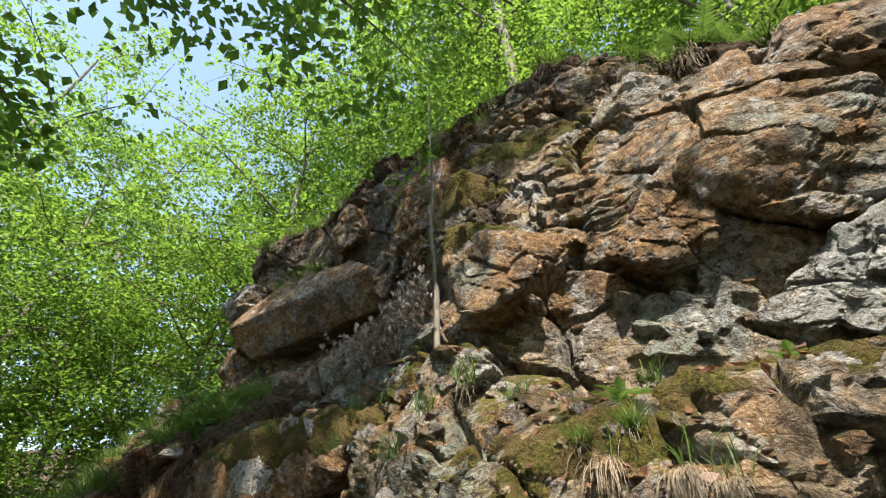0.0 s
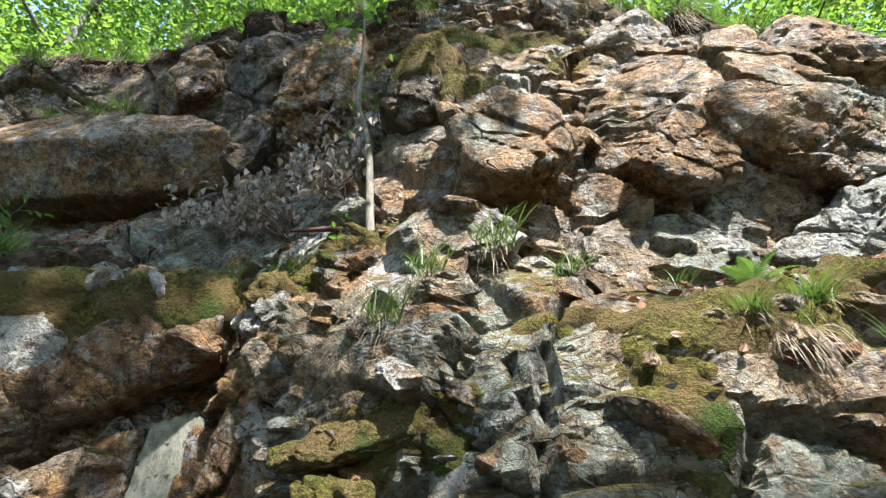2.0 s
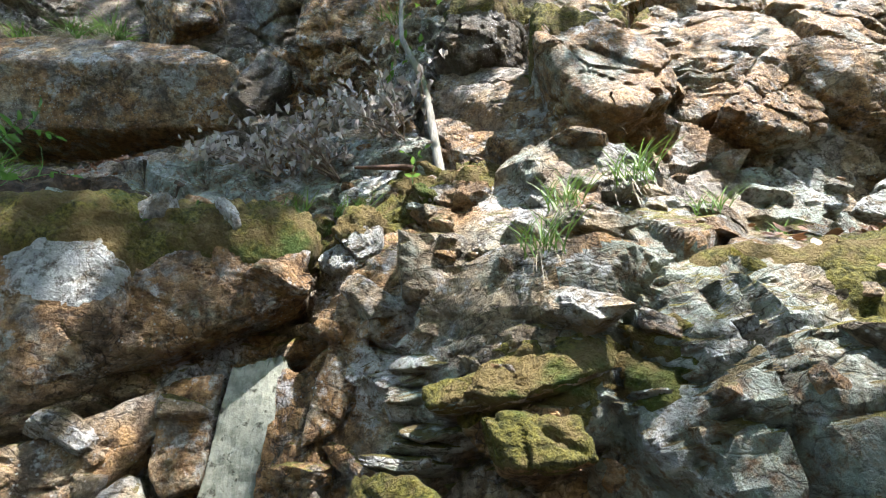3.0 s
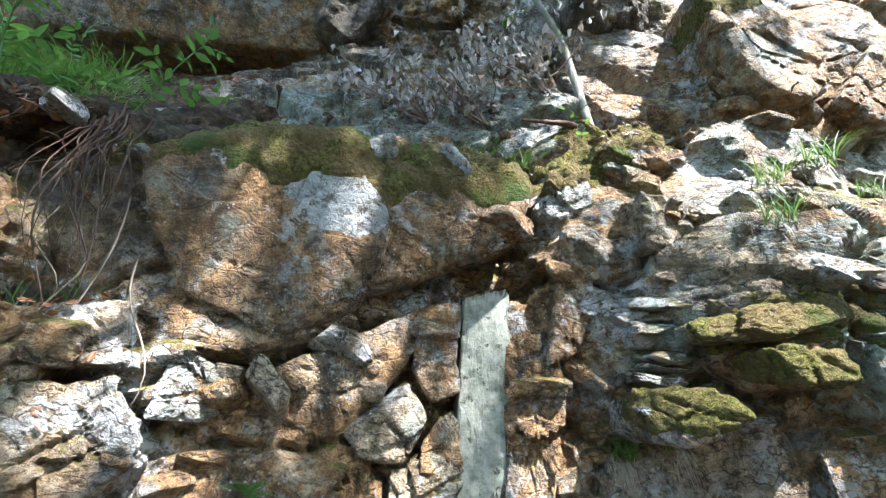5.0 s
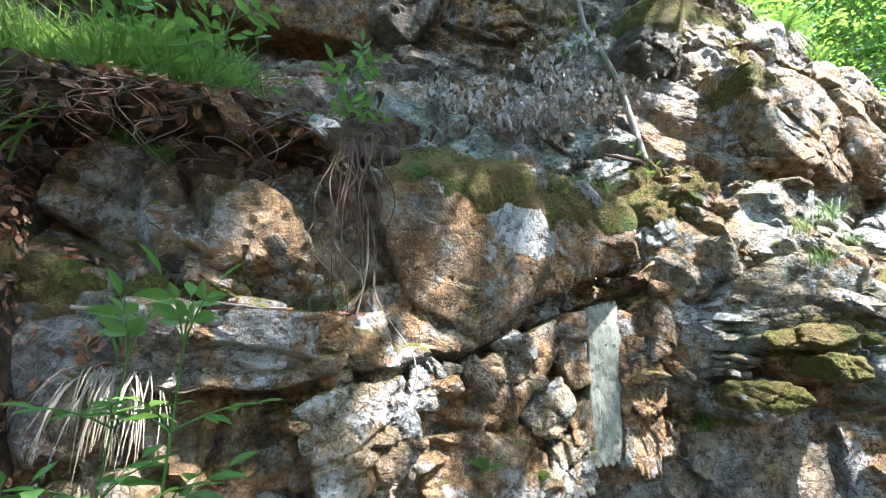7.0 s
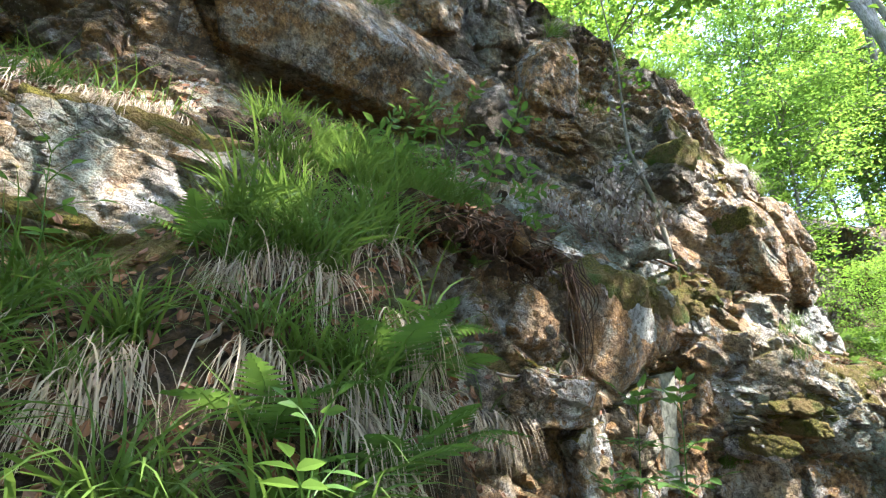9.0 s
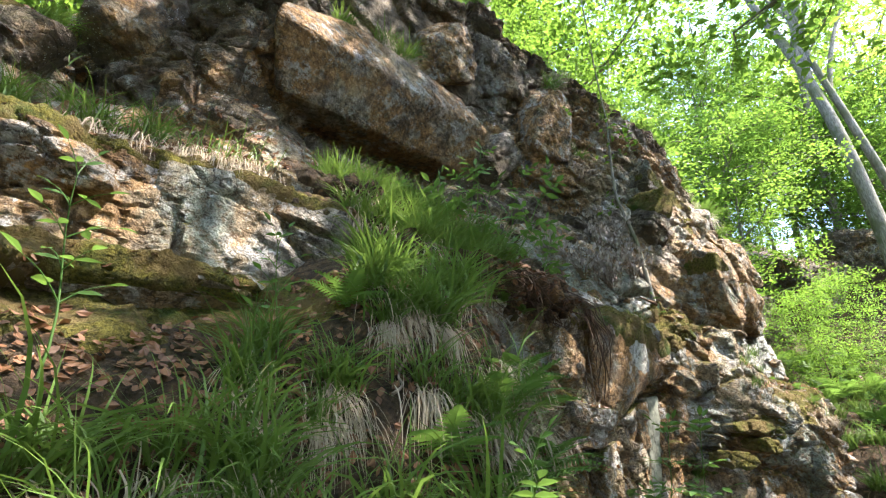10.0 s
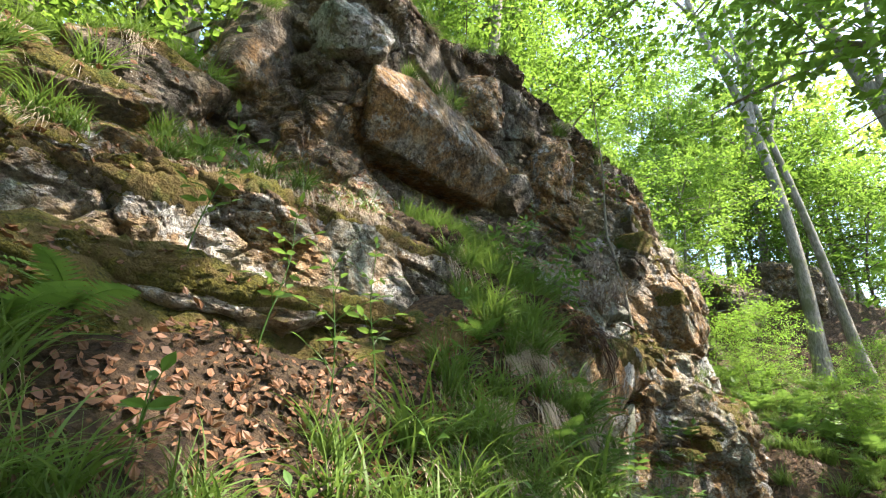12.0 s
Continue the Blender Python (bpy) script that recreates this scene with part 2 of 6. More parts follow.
def smooth_noise(p, seed):
    base = np.floor(p)
    f = p - base
    f = f * f * (3 - 2 * f)
    total = np.zeros(p.shape[:-1])
    for dx in (0, 1):
        for dy in (0, 1):
            for dz in (0, 1):
                w = (f[..., 0] if dx else 1 - f[..., 0]) * (f[..., 1] if dy else 1 - f[..., 1]) * (f[..., 2] if dz else 1 - f[..., 2])
                total += w * lattice(base + np.array((dx, dy, dz)), seed)
    return total * 2 - 1


def fractal(p, scale, octaves, seed, gain=0.5):
    total, size = np.zeros(p.shape[:-1]), 1.0
    for i in range(octaves):
        total += size * smooth_noise(p * scale * 2 ** i + 17.3 * i, seed + i)
        size *= gain
    return total


def facets(p, cell, seed):
    """Fractured surface: every cell is a small tilted plane. Returns its height (about -1..1) and the gap to the next cell's centre."""
    q = p / cell
    base = np.floor(q)
    best, second = np.full(p.shape[:-1], 9.0), np.full(p.shape[:-1], 9.0)
    height = np.zeros(p.shape[:-1])
    for dx in (-1, 0, 1):
        for dy in (-1, 0, 1):
            for dz in (-1, 0, 1):
                c = base + np.array((dx, dy, dz))
                r = [lattice(c, seed + k) for k in range(7)]
                d = q - (c + np.stack(r[:3], -1))
                dist = (d * d).sum(-1)
                tilt = (r[3] * 2 - 1) * 0.6 + 1.1 * ((r[4] - 0.5) * d[..., 0] + (r[5] - 0.5) * d[..., 1] + (r[6] - 0.5) * d[..., 2])
                near = dist < best
                second = np.where(near, best, np.minimum(second, dist))
                height = np.where(near, tilt, height)
                best = np.where(near, dist, best)
    return height, np.sqrt(second) - np.sqrt(best)


def mesh_object(name, verts, faces, material, parent=None, label="", smooth=False):
    me = bpy.data.meshes.new(name)
    me.from_pydata(np.asarray(verts).tolist(), [], np.asarray(faces).tolist() if not isinstance(faces, list) else faces)
    me.materials.append(material)
    if smooth:
        me.polygons.foreach_set("use_smooth", np.ones(len(me.polygons), dtype=bool))
    me.update()
    ob = new(name, me)
    if parent:
        ob.parent = parent
    if label:
        ob["label"] = label
    return ob


def grid_faces(rows, cols):
    i = np.arange(rows * cols).reshape(rows, cols)
    return np.stack([i[:-1, :-1], i[:-1, 1:], i[1:, 1:], i[1:, :-1]], -1).reshape(-1, 4)


# Cross-sections of the cliff from its east end to its west end: place along the walk, then depth and height of foot, bulge, lip of the
# lower tier, back of the ledge, top of the recess, lip of the overhang, upper face, top edge and plateau.
SECTIONS = [
    (4.2, (7.0, -0.2), (6.6, 0.8), (6.4, 1.4), (6.4, 1.9), (6.4, 2.3), (6.4, 2.8), (6.6, 3.2), (7.2, 3.5), (13, 5.5)),
    (2.2, (3.6, -0.2), (3.4, 0.8), (3.2, 1.6), (3.4, 2.1), (3.4, 2.6), (3.2, 3.2), (3.3, 3.7), (3.6, 4.0), (13, 6.0)),
    (1.2, (2.3, -0.2), (2.1, 1.2), (1.95, 2.1), (2.45, 2.3), (2.5, 2.8), (2.3, 3.5), (2.35, 3.9), (2.55, 4.3), (13, 7.0)),
    (0.3, (1.8, -0.2), (1.7, 1.4), (1.72, 2.12), (2.3, 2.3), (2.35, 2.7), (2.1, 3.35), (2.2, 4.0), (2.5, 4.75), (13, 8.0)),
    (-0.5, (1.5, -0.2), (1.5, 1.5), (1.66, 2.1), (2.25, 2.35), (2.3, 2.85), (2.2, 3.5), (2.35, 4.5), (2.65, 5.7), (13, 8.4)),
    (-1.3, (1.35, -0.2), (1.5, 1.6), (1.62, 1.95), (2.0, 2.65), (2.15, 2.9), (2.2, 3.6), (2.6, 5.2), (2.8, 6.0), (13, 8.6)),
    (-2.1, (1.9, -0.2), (2.06, 1.5), (2.14, 2.3), (2.45, 3.1), (2.85, 3.9), (2.8, 4.6), (2.9, 5.6), (2.95, 6.2), (13, 8.6)),
    (-2.5, (2.25, -0.2), (2.42, 1.4), (2.38, 2.2), (2.62, 3.28), (3.0, 4.1), (2.95, 4.8), (3.0, 5.75), (3.02, 6.3), (13, 8.6)),
    (-2.9, (2.2, -0.2), (2.3, 1.4), (2.38, 2.2), (2.8, 3.45), (3.2, 4.3), (3.1, 4.95), (3.1, 5.9), (3.1, 6.4), (13, 8.6)),
    (-3.7, (2.0, -0.2), (2.07, 1.6), (2.02, 2.4), (3.05, 3.75), (3.6, 4.3), (3.28, 5.0), (3.1, 6.0), (3.15, 6.55), (13, 8.4)),
    (-4.5, (1.7, -0.2), (1.77, 1.5), (1.92, 2.35), (3.2, 3.65), (3.75, 4.25), (3.25, 5.05), (3.2, 5.6), (3.15, 6.15), (13, 8.0)),
    (-5.3, (1.7, -0.2), (2.1, 1.8), (2.25, 2.75), (3.0, 3.4), (3.6, 4.15), (3.18, 4.95), (3.15, 5.4), (3.15, 6.1), (13, 7.6)),
    (-6.0, (1.8, -0.2), (2.4, 2.25), (2.45, 2.85), (2.85, 3.3), (3.2, 3.9), (2.97, 4.4), (3.0, 5.1), (3.05, 5.9), (13, 7.2)),
    (-6.35, (1.8, -0.2), (2.4, 2.25), (2.45, 2.85), (2.95, 3.3), (3.3, 3.8), (3.15, 4.4), (3.2, 5.0), (3.3, 5.7), (13, 7.0)),
    (-6.8, (1.9, -0.2), (2.42, 2.3), (2.44, 2.83), (3.0, 3.3), (3.6, 3.6), (3.8, 4.1), (3.9, 4.8), (4.1, 5.5), (13, 6.6)),
    (-7.2, (1.9, -0.2), (2.45, 2.3), (2.5, 2.8), (3.0, 3.15), (3.1, 3.35), (3.2, 3.55), (3.4, 3.7), (3.7, 3.8), (13, 5.6)),
    (-8.2, (2.0, -0.2), (2.5, 2.2), (2.7, 2.75), (3.0, 3.0), (3.1, 3.2), (3.15, 3.4), (3.2, 3.55), (3.4, 3.7), (13, 5.4)),
    (-11.5, (2.4, -0.2), (2.8, 1.8), (3.0, 2.3), (3.3, 2.5), (3.4, 2.7), (3.5, 2.8), (3.6, 2.9), (4.0, 3.1), (13, 5.0)),
]
STEPS = (44, 62, 44, 62, 44, 44, 52, 40, 40)[1:]     # rows of the surface between two lines


def cliff_point_grid(nx=640):
    xs = np.linspace(-11.5, 4.2, nx)
    knots = np.array([s[0] for s in SECTIONS])[::-1]
    lines = np.array([s[1:] for s in SECTIONS])[::-1]            # section, line, (y, z)
    fine = np.linspace(-11.5, 4.2, 1600)
    curves = np.empty((9, 1600, 2))
    for i in range(9):
        for k in (0, 1):
            v = np.interp(fine, knots, lines[:, i, k])
            curves[i, :, k] = np.convolve(np.pad(v, 12, mode="edge"), np.hanning(27)[1:-1] / np.hanning(27).sum(), "valid")
    rows = []
    for i in range(8):
        for j in range(STEPS[i]):
            rows.append((i, j / STEPS[i]))
    rows.append((7, 1.0))
    p = np.empty((len(rows), nx, 3))
    for r, (i, f) in enumerate(rows):
        level = i + f
        q = np.stack([xs, np.full(nx, level * 0.9), np.zeros(nx)], -1)
        bent = xs + 0.16 * fractal(q, 1.1, 3, 31) * (1 if i < 7 else 1 - f)
        for k in (0, 1):
            a, b = np.interp(bent, fine, curves[i, :, k]), np.interp(bent, fine, curves[i + 1, :, k])
            p[r, :, 1 + k] = a + (b - a) * f
        p[r, :, 0] = xs
    return p


def normals_of(p):
    du, dv = np.gradient(p, axis=1), np.gradient(p, axis=0)
    n = np.cross(du, dv)
    n /= np.maximum(np.linalg.norm(n, axis=-1, keepdims=True), 1e-9)
    return n


def turned(p, angle, sx, sy, sz):
    """Coordinates along the rock's dip, stretched."""
    c, s = math.cos(radians(angle)), math.sin(radians(angle))
    return np.stack([(p[..., 0] * c - p[..., 2] * s) * sx, p[..., 1] * sy, (p[..., 0] * s + p[..., 2] * c) * sz], -1)


def roughen(p, n, amount):
    """Fractured relief at four sizes."""
    dip = turned(p, 24, 0.75, 1.0, 1.25)
    warp = dip + 0.07 * np.stack([fractal(p, 2.2, 3, 5), fractal(p, 2.2, 3, 6), fractal(p, 2.2, 3, 7)], -1)
    a, gap_a = facets(warp, 0.60, 11)
    b, gap_b = facets(warp, 0.27, 23)
    c, gap_c = facets(dip + 0.03 * np.stack([fractal(p, 8, 2, 8)] * 3, -1), 0.10, 37)
    patch = np.clip(0.55 + 0.9 * fractal(p, 1.1, 2, 44), 0.12, 1)      # some faces stay whole, others are shattered
    d = 0.10 * a + (0.06 * b + 0.032 * c) * patch + 0.014 * fractal(p, 7, 4, 3) + 0.05 * fractal(p, 0.9, 3, 2)
    d -= 0.10 * np.clip(1 - gap_a / 0.06, 0, 1) + patch * (0.05 * np.clip(1 - gap_b / 0.11, 0, 1) + 0.016 * np.clip(1 - gap_c / 0.15, 0, 1))
    return p + n * (amount * d)[..., None]


def build_cliff():
    p = cliff_point_grid()
    n = normals_of(p)
    for _ in range(6):
        n[1:-1, 1:-1] = (n[:-2, 1:-1] + n[2:, 1:-1] + n[1:-1, :-2] + n[1:-1, 2:] + n[1:-1, 1:-1]) / 5
    n /= np.linalg.norm(n, axis=-1, keepdims=True)
    lip = sum(STEPS[:4])
    amount = np.ones(p.shape[:2])
    under = np.exp(-((np.arange(p.shape[0]) - lip - 20) / 26.0) ** 4)[:, None] * np.exp(-((p[..., 0] + 4.6) / 1.5) ** 4)
    amount -= 0.68 * under                                              # the underside of the overhang is one smooth plane
    p = roughen(p, n, amount)
    x, z = p[..., 0], p[..., 2]
    wobble = 0.035 * fractal(p, 3.0, 3, 88)
    front = p[..., 1] < 2.6
    # a long crack that climbs under the big block, and an upright one in the nose of rock
    line = z - (1.72 + 0.31 * (x + 3.3)) - wobble
    along = np.clip((x + 3.75) / 0.2, 0, 1) * np.clip((-2.05 - x) / 0.2, 0, 1) * front
    p[..., 1] += along * (0.16 * np.clip(1 - np.abs(line) / 0.035, 0, 1) - 0.07 * np.clip(1 - line / 0.5, 0, 1) * (line > 0))
    line = x - (-1.18 + 0.15 * (z - 1.72)) - wobble
    along = np.clip((z - 1.35) / 0.1, 0, 1) * np.clip((2.05 - z) / 0.1, 0, 1) * front
    p[..., 1] += along * 0.10 * np.clip(1 - np.abs(line) / 0.028, 0, 1)
    ob = mesh_object("rock_face", p.reshape(-1, 3), grid_faces(*p.shape[:2]), ROCK)
    ob.data.materials.append(ROCK_OCHRE)
    low = np.exp(-((p[..., 0] + 3.0) / 0.8) ** 4 - ((p[..., 2] - 1.6) / 0.55) ** 4) + np.exp(-((p[..., 0] + 2.4) / 0.6) ** 4 - ((p[..., 2] - 4.9) / 0.9) ** 4)
    ob.data.materials.append(ROCK_DARK)
    # dark brown rock on the upper part of the west half, ragged edge
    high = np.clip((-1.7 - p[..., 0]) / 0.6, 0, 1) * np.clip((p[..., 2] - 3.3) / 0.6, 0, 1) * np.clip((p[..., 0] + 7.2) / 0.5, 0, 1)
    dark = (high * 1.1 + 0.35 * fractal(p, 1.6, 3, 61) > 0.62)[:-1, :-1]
    warm = 0.60 * np.exp(-((p[..., 0] - 0.3) / 1.3) ** 4 - ((p[..., 2] - 3.7) / 0.9) ** 4)
    teal = (np.exp(-((p[..., 0] + 1.05) / 0.62) ** 4 - ((p[..., 2] - 1.75) / 0.42) ** 4) + np.exp(-((p[..., 0] + 3.0) / 1.3) ** 4 - ((p[..., 2] - 3.05) / 0.32) ** 4) + 0.25 * fractal(p, 2.1, 3, 57) > 0.5)[:-1, :-1]
    ob.data.materials.append(ROCK_TEAL)
    rusty = (under + low + warm + 0.22 * fractal(p, 2.5, 3, 51) > 0.5)[:-1, :-1]
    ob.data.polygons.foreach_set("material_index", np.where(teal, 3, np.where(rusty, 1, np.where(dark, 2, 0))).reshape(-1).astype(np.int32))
    tagged(ob, "tall fractured grey and ochre rock face with mossy ledges", "cliff", kind="structure")
    return ob, p


SURFACES = []                      # vertices, faces and normals of all rock, for what grows on it
cliff, CLIFF = build_cliff()
SURFACES.append((CLIFF.reshape(-1, 3), grid_faces(*CLIFF.shape[:2]), normals_of(CLIFF).reshape(-1, 3)))


def ramp(v, low, high):
    f = np.clip((v - low) / (high - low), 0, 1)
    return f * f * (3 - 2 * f)


def ground_height(x, y):
    """Path, scree at the foot of the rock, the steep bank west of the low wall, and the wooded slope beyond the east end."""
    x, y = np.asarray(x, float), np.asarray(y, float)
    bank = np.interp(y, (0.36, 1.0, 1.7, 2.2, 3.0, 4.0), (0.0, 1.22, 1.90, 2.20, 2.3, 0.0))
    edge = 4.35 + 0.5 * (1 - ramp(y, 0.8, 1.7))
    west = ramp(-x, edge, edge + 0.55)
    bank = bank + 0.36 * ramp(-x, 4.75, 5.1) * (1 - ramp(-x, 5.5, 6.0)) * ramp(y, 1.15, 1.75)
    scree = np.clip((y - 0.7) * 0.75, 0, 0.8)
    east = ramp(x, 0.6, 3.0)
    rise = np.interp(x, (0.6, 1.2, 5.2, 10, 13.5, 40), (0.2, 0.65, 1.8, 2.9, 6.4, 13)) * ramp(y, -6, 0.4) + np.clip(y, 0, 14) * 0.33
    low = np.where(y < -0.8, (y + 0.8) * 0.35, 0) * np.clip(1 - (np.abs(y) - 10) / 60, 0.3, 1)
    low = np.maximum(low, -9)
    far = np.clip(y - 6, 0, 70) * 0.30
    beyond = np.clip(-x - 11, 0, 60) * 0.16 * ramp(y, -8, 2)
    return low + np.maximum(bank * west, scree * (1 - west) * (1 - east)) + rise * east + far + beyond


def build_ground():
    xs = np.concatenate([-np.geomspace(400, 11.5, 30), np.linspace(-11, 13, 340), np.geomspace(13.5, 400, 30)])
    ys = np.concatenate([-np.geomspace(400, 4.2, 30), np.linspace(-4, 6, 160), np.geomspace(6.3, 400, 34)])
    gx, gy = np.meshgrid(xs, ys)
    p = np.stack([gx, gy, np.zeros_like(gx)], -1)
    z = ground_height(gx, gy)
    near = np.clip(1.2 - np.hypot(gx + 2, gy) / 40, 0, 1)
    z += near * (0.10 * fractal(p, 1.3, 4, 71) + 0.03 * fractal(p, 7, 3, 72)) + (1 - near) * 1.5 * fractal(p, 0.05, 3, 73)
    p[..., 2] = z - 0.05
    ob = mesh_object("ground", p.reshape(-1, 3), grid_faces(*gx.shape), SOIL, smooth=True)
    return tagged(ob, "brown forest soil with leaf litter below the rock", "ground", kind="structure")


ground = build_ground()


def convex_block(seed, size, planes=9, detail=5, soften=0.05, relief=0.03):
    """An angular boulder: a ball cut by random planes, then roughened."""
    rnd = np.random.RandomState(seed)
    bm = bmesh.new()
    bmesh.ops.create_icosphere(bm, subdivisions=detail, radius=1.0)
    d = np.array([v.co[:] for v in bm.verts])
    faces = np.array([[v.index for v in f.verts] for f in bm.faces])
    bm.free()
    d /= np.linalg.norm(d, axis=1, keepdims=True)
    n = rnd.normal(size=(planes, 3))
    n /= np.linalg.norm(n, axis=1, keepdims=True)
    n = np.concatenate([n, np.eye(3), -np.eye(3)])
    n[planes:] += rnd.normal(size=(6, 3)) * 0.18
    n /= np.linalg.norm(n, axis=1, keepdims=True)
    off = np.concatenate([rnd.uniform(0.80, 1.08, planes), rnd.uniform(0.85, 1.0, 6)])
    k = d @ n.T
    reach = np.where(k > 0.05, off / np.maximum(k, 0.05), 9)
    r = -soften * np.log(np.exp(-reach / soften).sum(1))
    p = d * r[:, None] * np.array(size)
    q = p + seed * 3.7
    q2 = turned(q, 20, 0.8, 1, 1.2) + 0.05 * np.stack([fractal(q, 3, 2, seed + k) for k in range(3)], -1)
    h, gap = facets(q2, 0.24, seed)
    h2, gap2 = facets(q, 0.085, seed + 5)
    shattered = np.clip(0.5 + 1.2 * fractal(q, 2.2, 2, seed + 9), 0.1, 1)
    move = relief * h + shattered * (0.4 * relief * h2 - 0.3 * relief * np.clip(1 - gap2 / 0.12, 0, 1)) - 0.9 * relief * np.clip(1 - gap / 0.06, 0, 1) + 0.35 * relief * fractal(q, 9, 4, seed)
    return p + d * move[:, None], faces, d


def rock_block(name, place, size, turn, seed, material, label="", detail=5, relief=0.03, planes=9):
    """A block that sits in the rock face; place is the middle of its front."""
    verts, faces, out = convex_block(seed, size, planes, detail if max(size) > 0.3 else min(detail, 4), relief=relief)
    ob = mesh_object(name, verts, faces, material, cliff, label)
    m = pose(place[0], place[1] + 0.75 * size[1], place[2], *turn)
    ob.matrix_basis = m
    a = np.array(m)
    SURFACES.append((verts @ a[:3, :3].T + a[:3, 3], faces, (out / np.array(size)) @ a[:3, :3].T))
    n = SURFACES[-1][2]
    n /= np.linalg.norm(n, axis=1, keepdims=True)
    return ob


def hewn(name, corners, material, seed, label="", depth=0.4, relief=0.02, soften=0.022, detail=5, pale=None):
    """A quarried-looking block let into the rock face: the body that its front corners span, worn at the edges and broken on its faces."""
    front = np.array(corners, float)
    back = front.mean(0) + (front - front.mean(0)) * 0.85 + np.array((0, depth, 0))
    bm = bmesh.new()
    for c in (*front, *back):
        bm.verts.new(c)
    bmesh.ops.convex_hull(bm, input=bm.verts)
    bm.normal_update()
    middle = np.concatenate([front, back]).mean(0)
    n = np.array([f.normal[:] for f in bm.faces])
    off = ((np.array([f.verts[0].co[:] for f in bm.faces]) - middle) * n).sum(1)
    n, off = np.where(off[:, None] < 0, -n, n), np.abs(off)
    bm.free()
    bm = bmesh.new()
    bmesh.ops.create_icosphere(bm, subdivisions=detail, radius=1.0)
    d = np.array([v.co[:] for v in bm.verts])
    faces = np.array([[v.index for v in f.verts] for f in bm.faces])
    bm.free()
    d *= np.ptp(np.concatenate([front, back]), axis=0)
    d /= np.linalg.norm(d, axis=1, keepdims=True)
    k = d @ n.T
    reach = np.where(k > 0.04, off / np.maximum(k, 0.04), 9)
    r = reach.min(1) - soften * np.log(np.exp(-(reach - reach.min(1, keepdims=True)) / soften).sum(1))
    p = middle + d * r[:, None]
    q = turned(p, 20, 0.8, 1, 1.2) + 0.05 * np.stack([fractal(p, 3, 2, seed + i) for i in range(3)], -1)
    h, gap = facets(q, 0.22, seed)
    h2, gap2 = facets(p, 0.075, seed + 5)
    broken = np.clip(0.45 + 1.3 * fractal(p, 2.4, 2, seed + 9), 0.05, 1)
    move = relief * (h - 0.8 * np.clip(1 - gap / 0.06, 0, 1) + broken * (0.45 * h2 - 0.35 * np.clip(1 - gap2 / 0.12, 0, 1)) + 0.55 * fractal(p, 6, 5, seed))
    p = p + d * move[:, None]
    ob = mesh_object(name, p, faces, material, cliff, label)
    # ragged pale patch: sunlight on the face, painted into its colour
    if pale:
        ob.data.materials.append(ROCK_SUNLIT)
        mid = p[faces].mean(1)
        away = (((mid - np.array(pale[0])) / np.array(pale[1])) ** 2).sum(1) + 0.7 * fractal(mid, 5, 4, seed + 2)
        ob.data.polygons.foreach_set("material_index", (away < 1).astype(np.int32))
    SURFACES.append((p, faces, d))
    return ob


# the boulders of the east half
hewn("boulder", [(-1.44, 1.85, 3.56), (-1.05, 1.82, 3.32), (-0.87, 1.9, 3.14), (-0.93, 1.85, 2.86), (-1.2, 1.83, 2.76), (-1.36, 1.85, 2.88), (-1.49, 1.87, 3.3), (-0.66, 2.2, 3.32), (-1.38, 2.2, 3.72)], ROCK_OCHRE, 41, "jutting ochre boulder", 0.5, 0.03, 0.03, 6)
hewn("boulder", [(-0.6, 2.12, 3.08), (-0.31, 2.06, 3.44), (-0.08, 2.14, 3.61), (0.14, 2.18, 3.4), (0.02, 2.18, 2.95), (-0.3, 2.1, 2.87), (-0.52, 2.1, 2.98)], ROCK_OCHRE, 42, "rounded grey-brown boulder", 0.4, 0.03, 0.045, 6)
hewn("boulder", [(0.18, 2.28, 4.3), (0.47, 2.28, 4.38), (0.58, 2.18, 3.82), (0.37, 2.12, 3.55), (0.08, 2.12, 3.46), (0.0, 2.18, 3.66)], ROCK_OCHRE, 43, "", 0.4, 0.03, 0.04)
rock_block("boulder", (-0.20, 2.38, 4.30), (0.33, 0.28, 0.22), (0, 20, 30), 44, ROCK_GREY)
rock_block("boulder", (0.82, 2.25, 4.02), (0.37, 0.28, 0.31), (0, 10, 0), 45, ROCK_OCHRE)
rock_block("boulder", (-0.16, 2.34, 3.86), (0.25, 0.22, 0.17), (0, -20, 0), 46, ROCK_GREY)
rock_block("boulder", (-0.32, 2.26, 2.60), (0.26, 0.2, 0.15), (0, 12, 0), 49, ROCK)
rock_block("boulder", (-1.42, 1.90, 2.50), (0.20, 0.22, 0.16), (0, 16, 0), 51, ROCK_GREY)
rock_block("block", (-0.22, 1.64, 2.02), (0.21, 0.22, 0.10), (0, 4, 0), 52, ROCK_GREY)
rock_block("boulder", (-1.05, 2.68, 5.56), (0.36, 0.3, 0.25), (0, 10, 0), 53, ROCK_DARK)
rock_block("boulder", (-0.62, 2.50, 5.10), (0.34, 0.3, 0.24), (0, 30, 0), 54, ROCK)
rock_block("boulder", (-1.58, 2.30, 3.98), (0.32, 0.36, 0.30), (0, 6, 0), 55, ROCK_DARK, "dark mossy boulder")
rock_block("boulder", (-1.32, 2.44, 4.55), (0.34, 0.3, 0.26), (0, 24, 0), 56, ROCK_DARK)
rock_block("boulder", (-2.58, 2.86, 5.15), (0.42, 0.3, 0.62), (0, 8, 0), 59, ROCK_OCHRE, "tall ochre rib of rock")
rock_block("boulder", (-4.13, 3.06, 5.52), (0.36, 0.3, 0.38), (0, -12, 0), 60, ROCK_OCHRE)
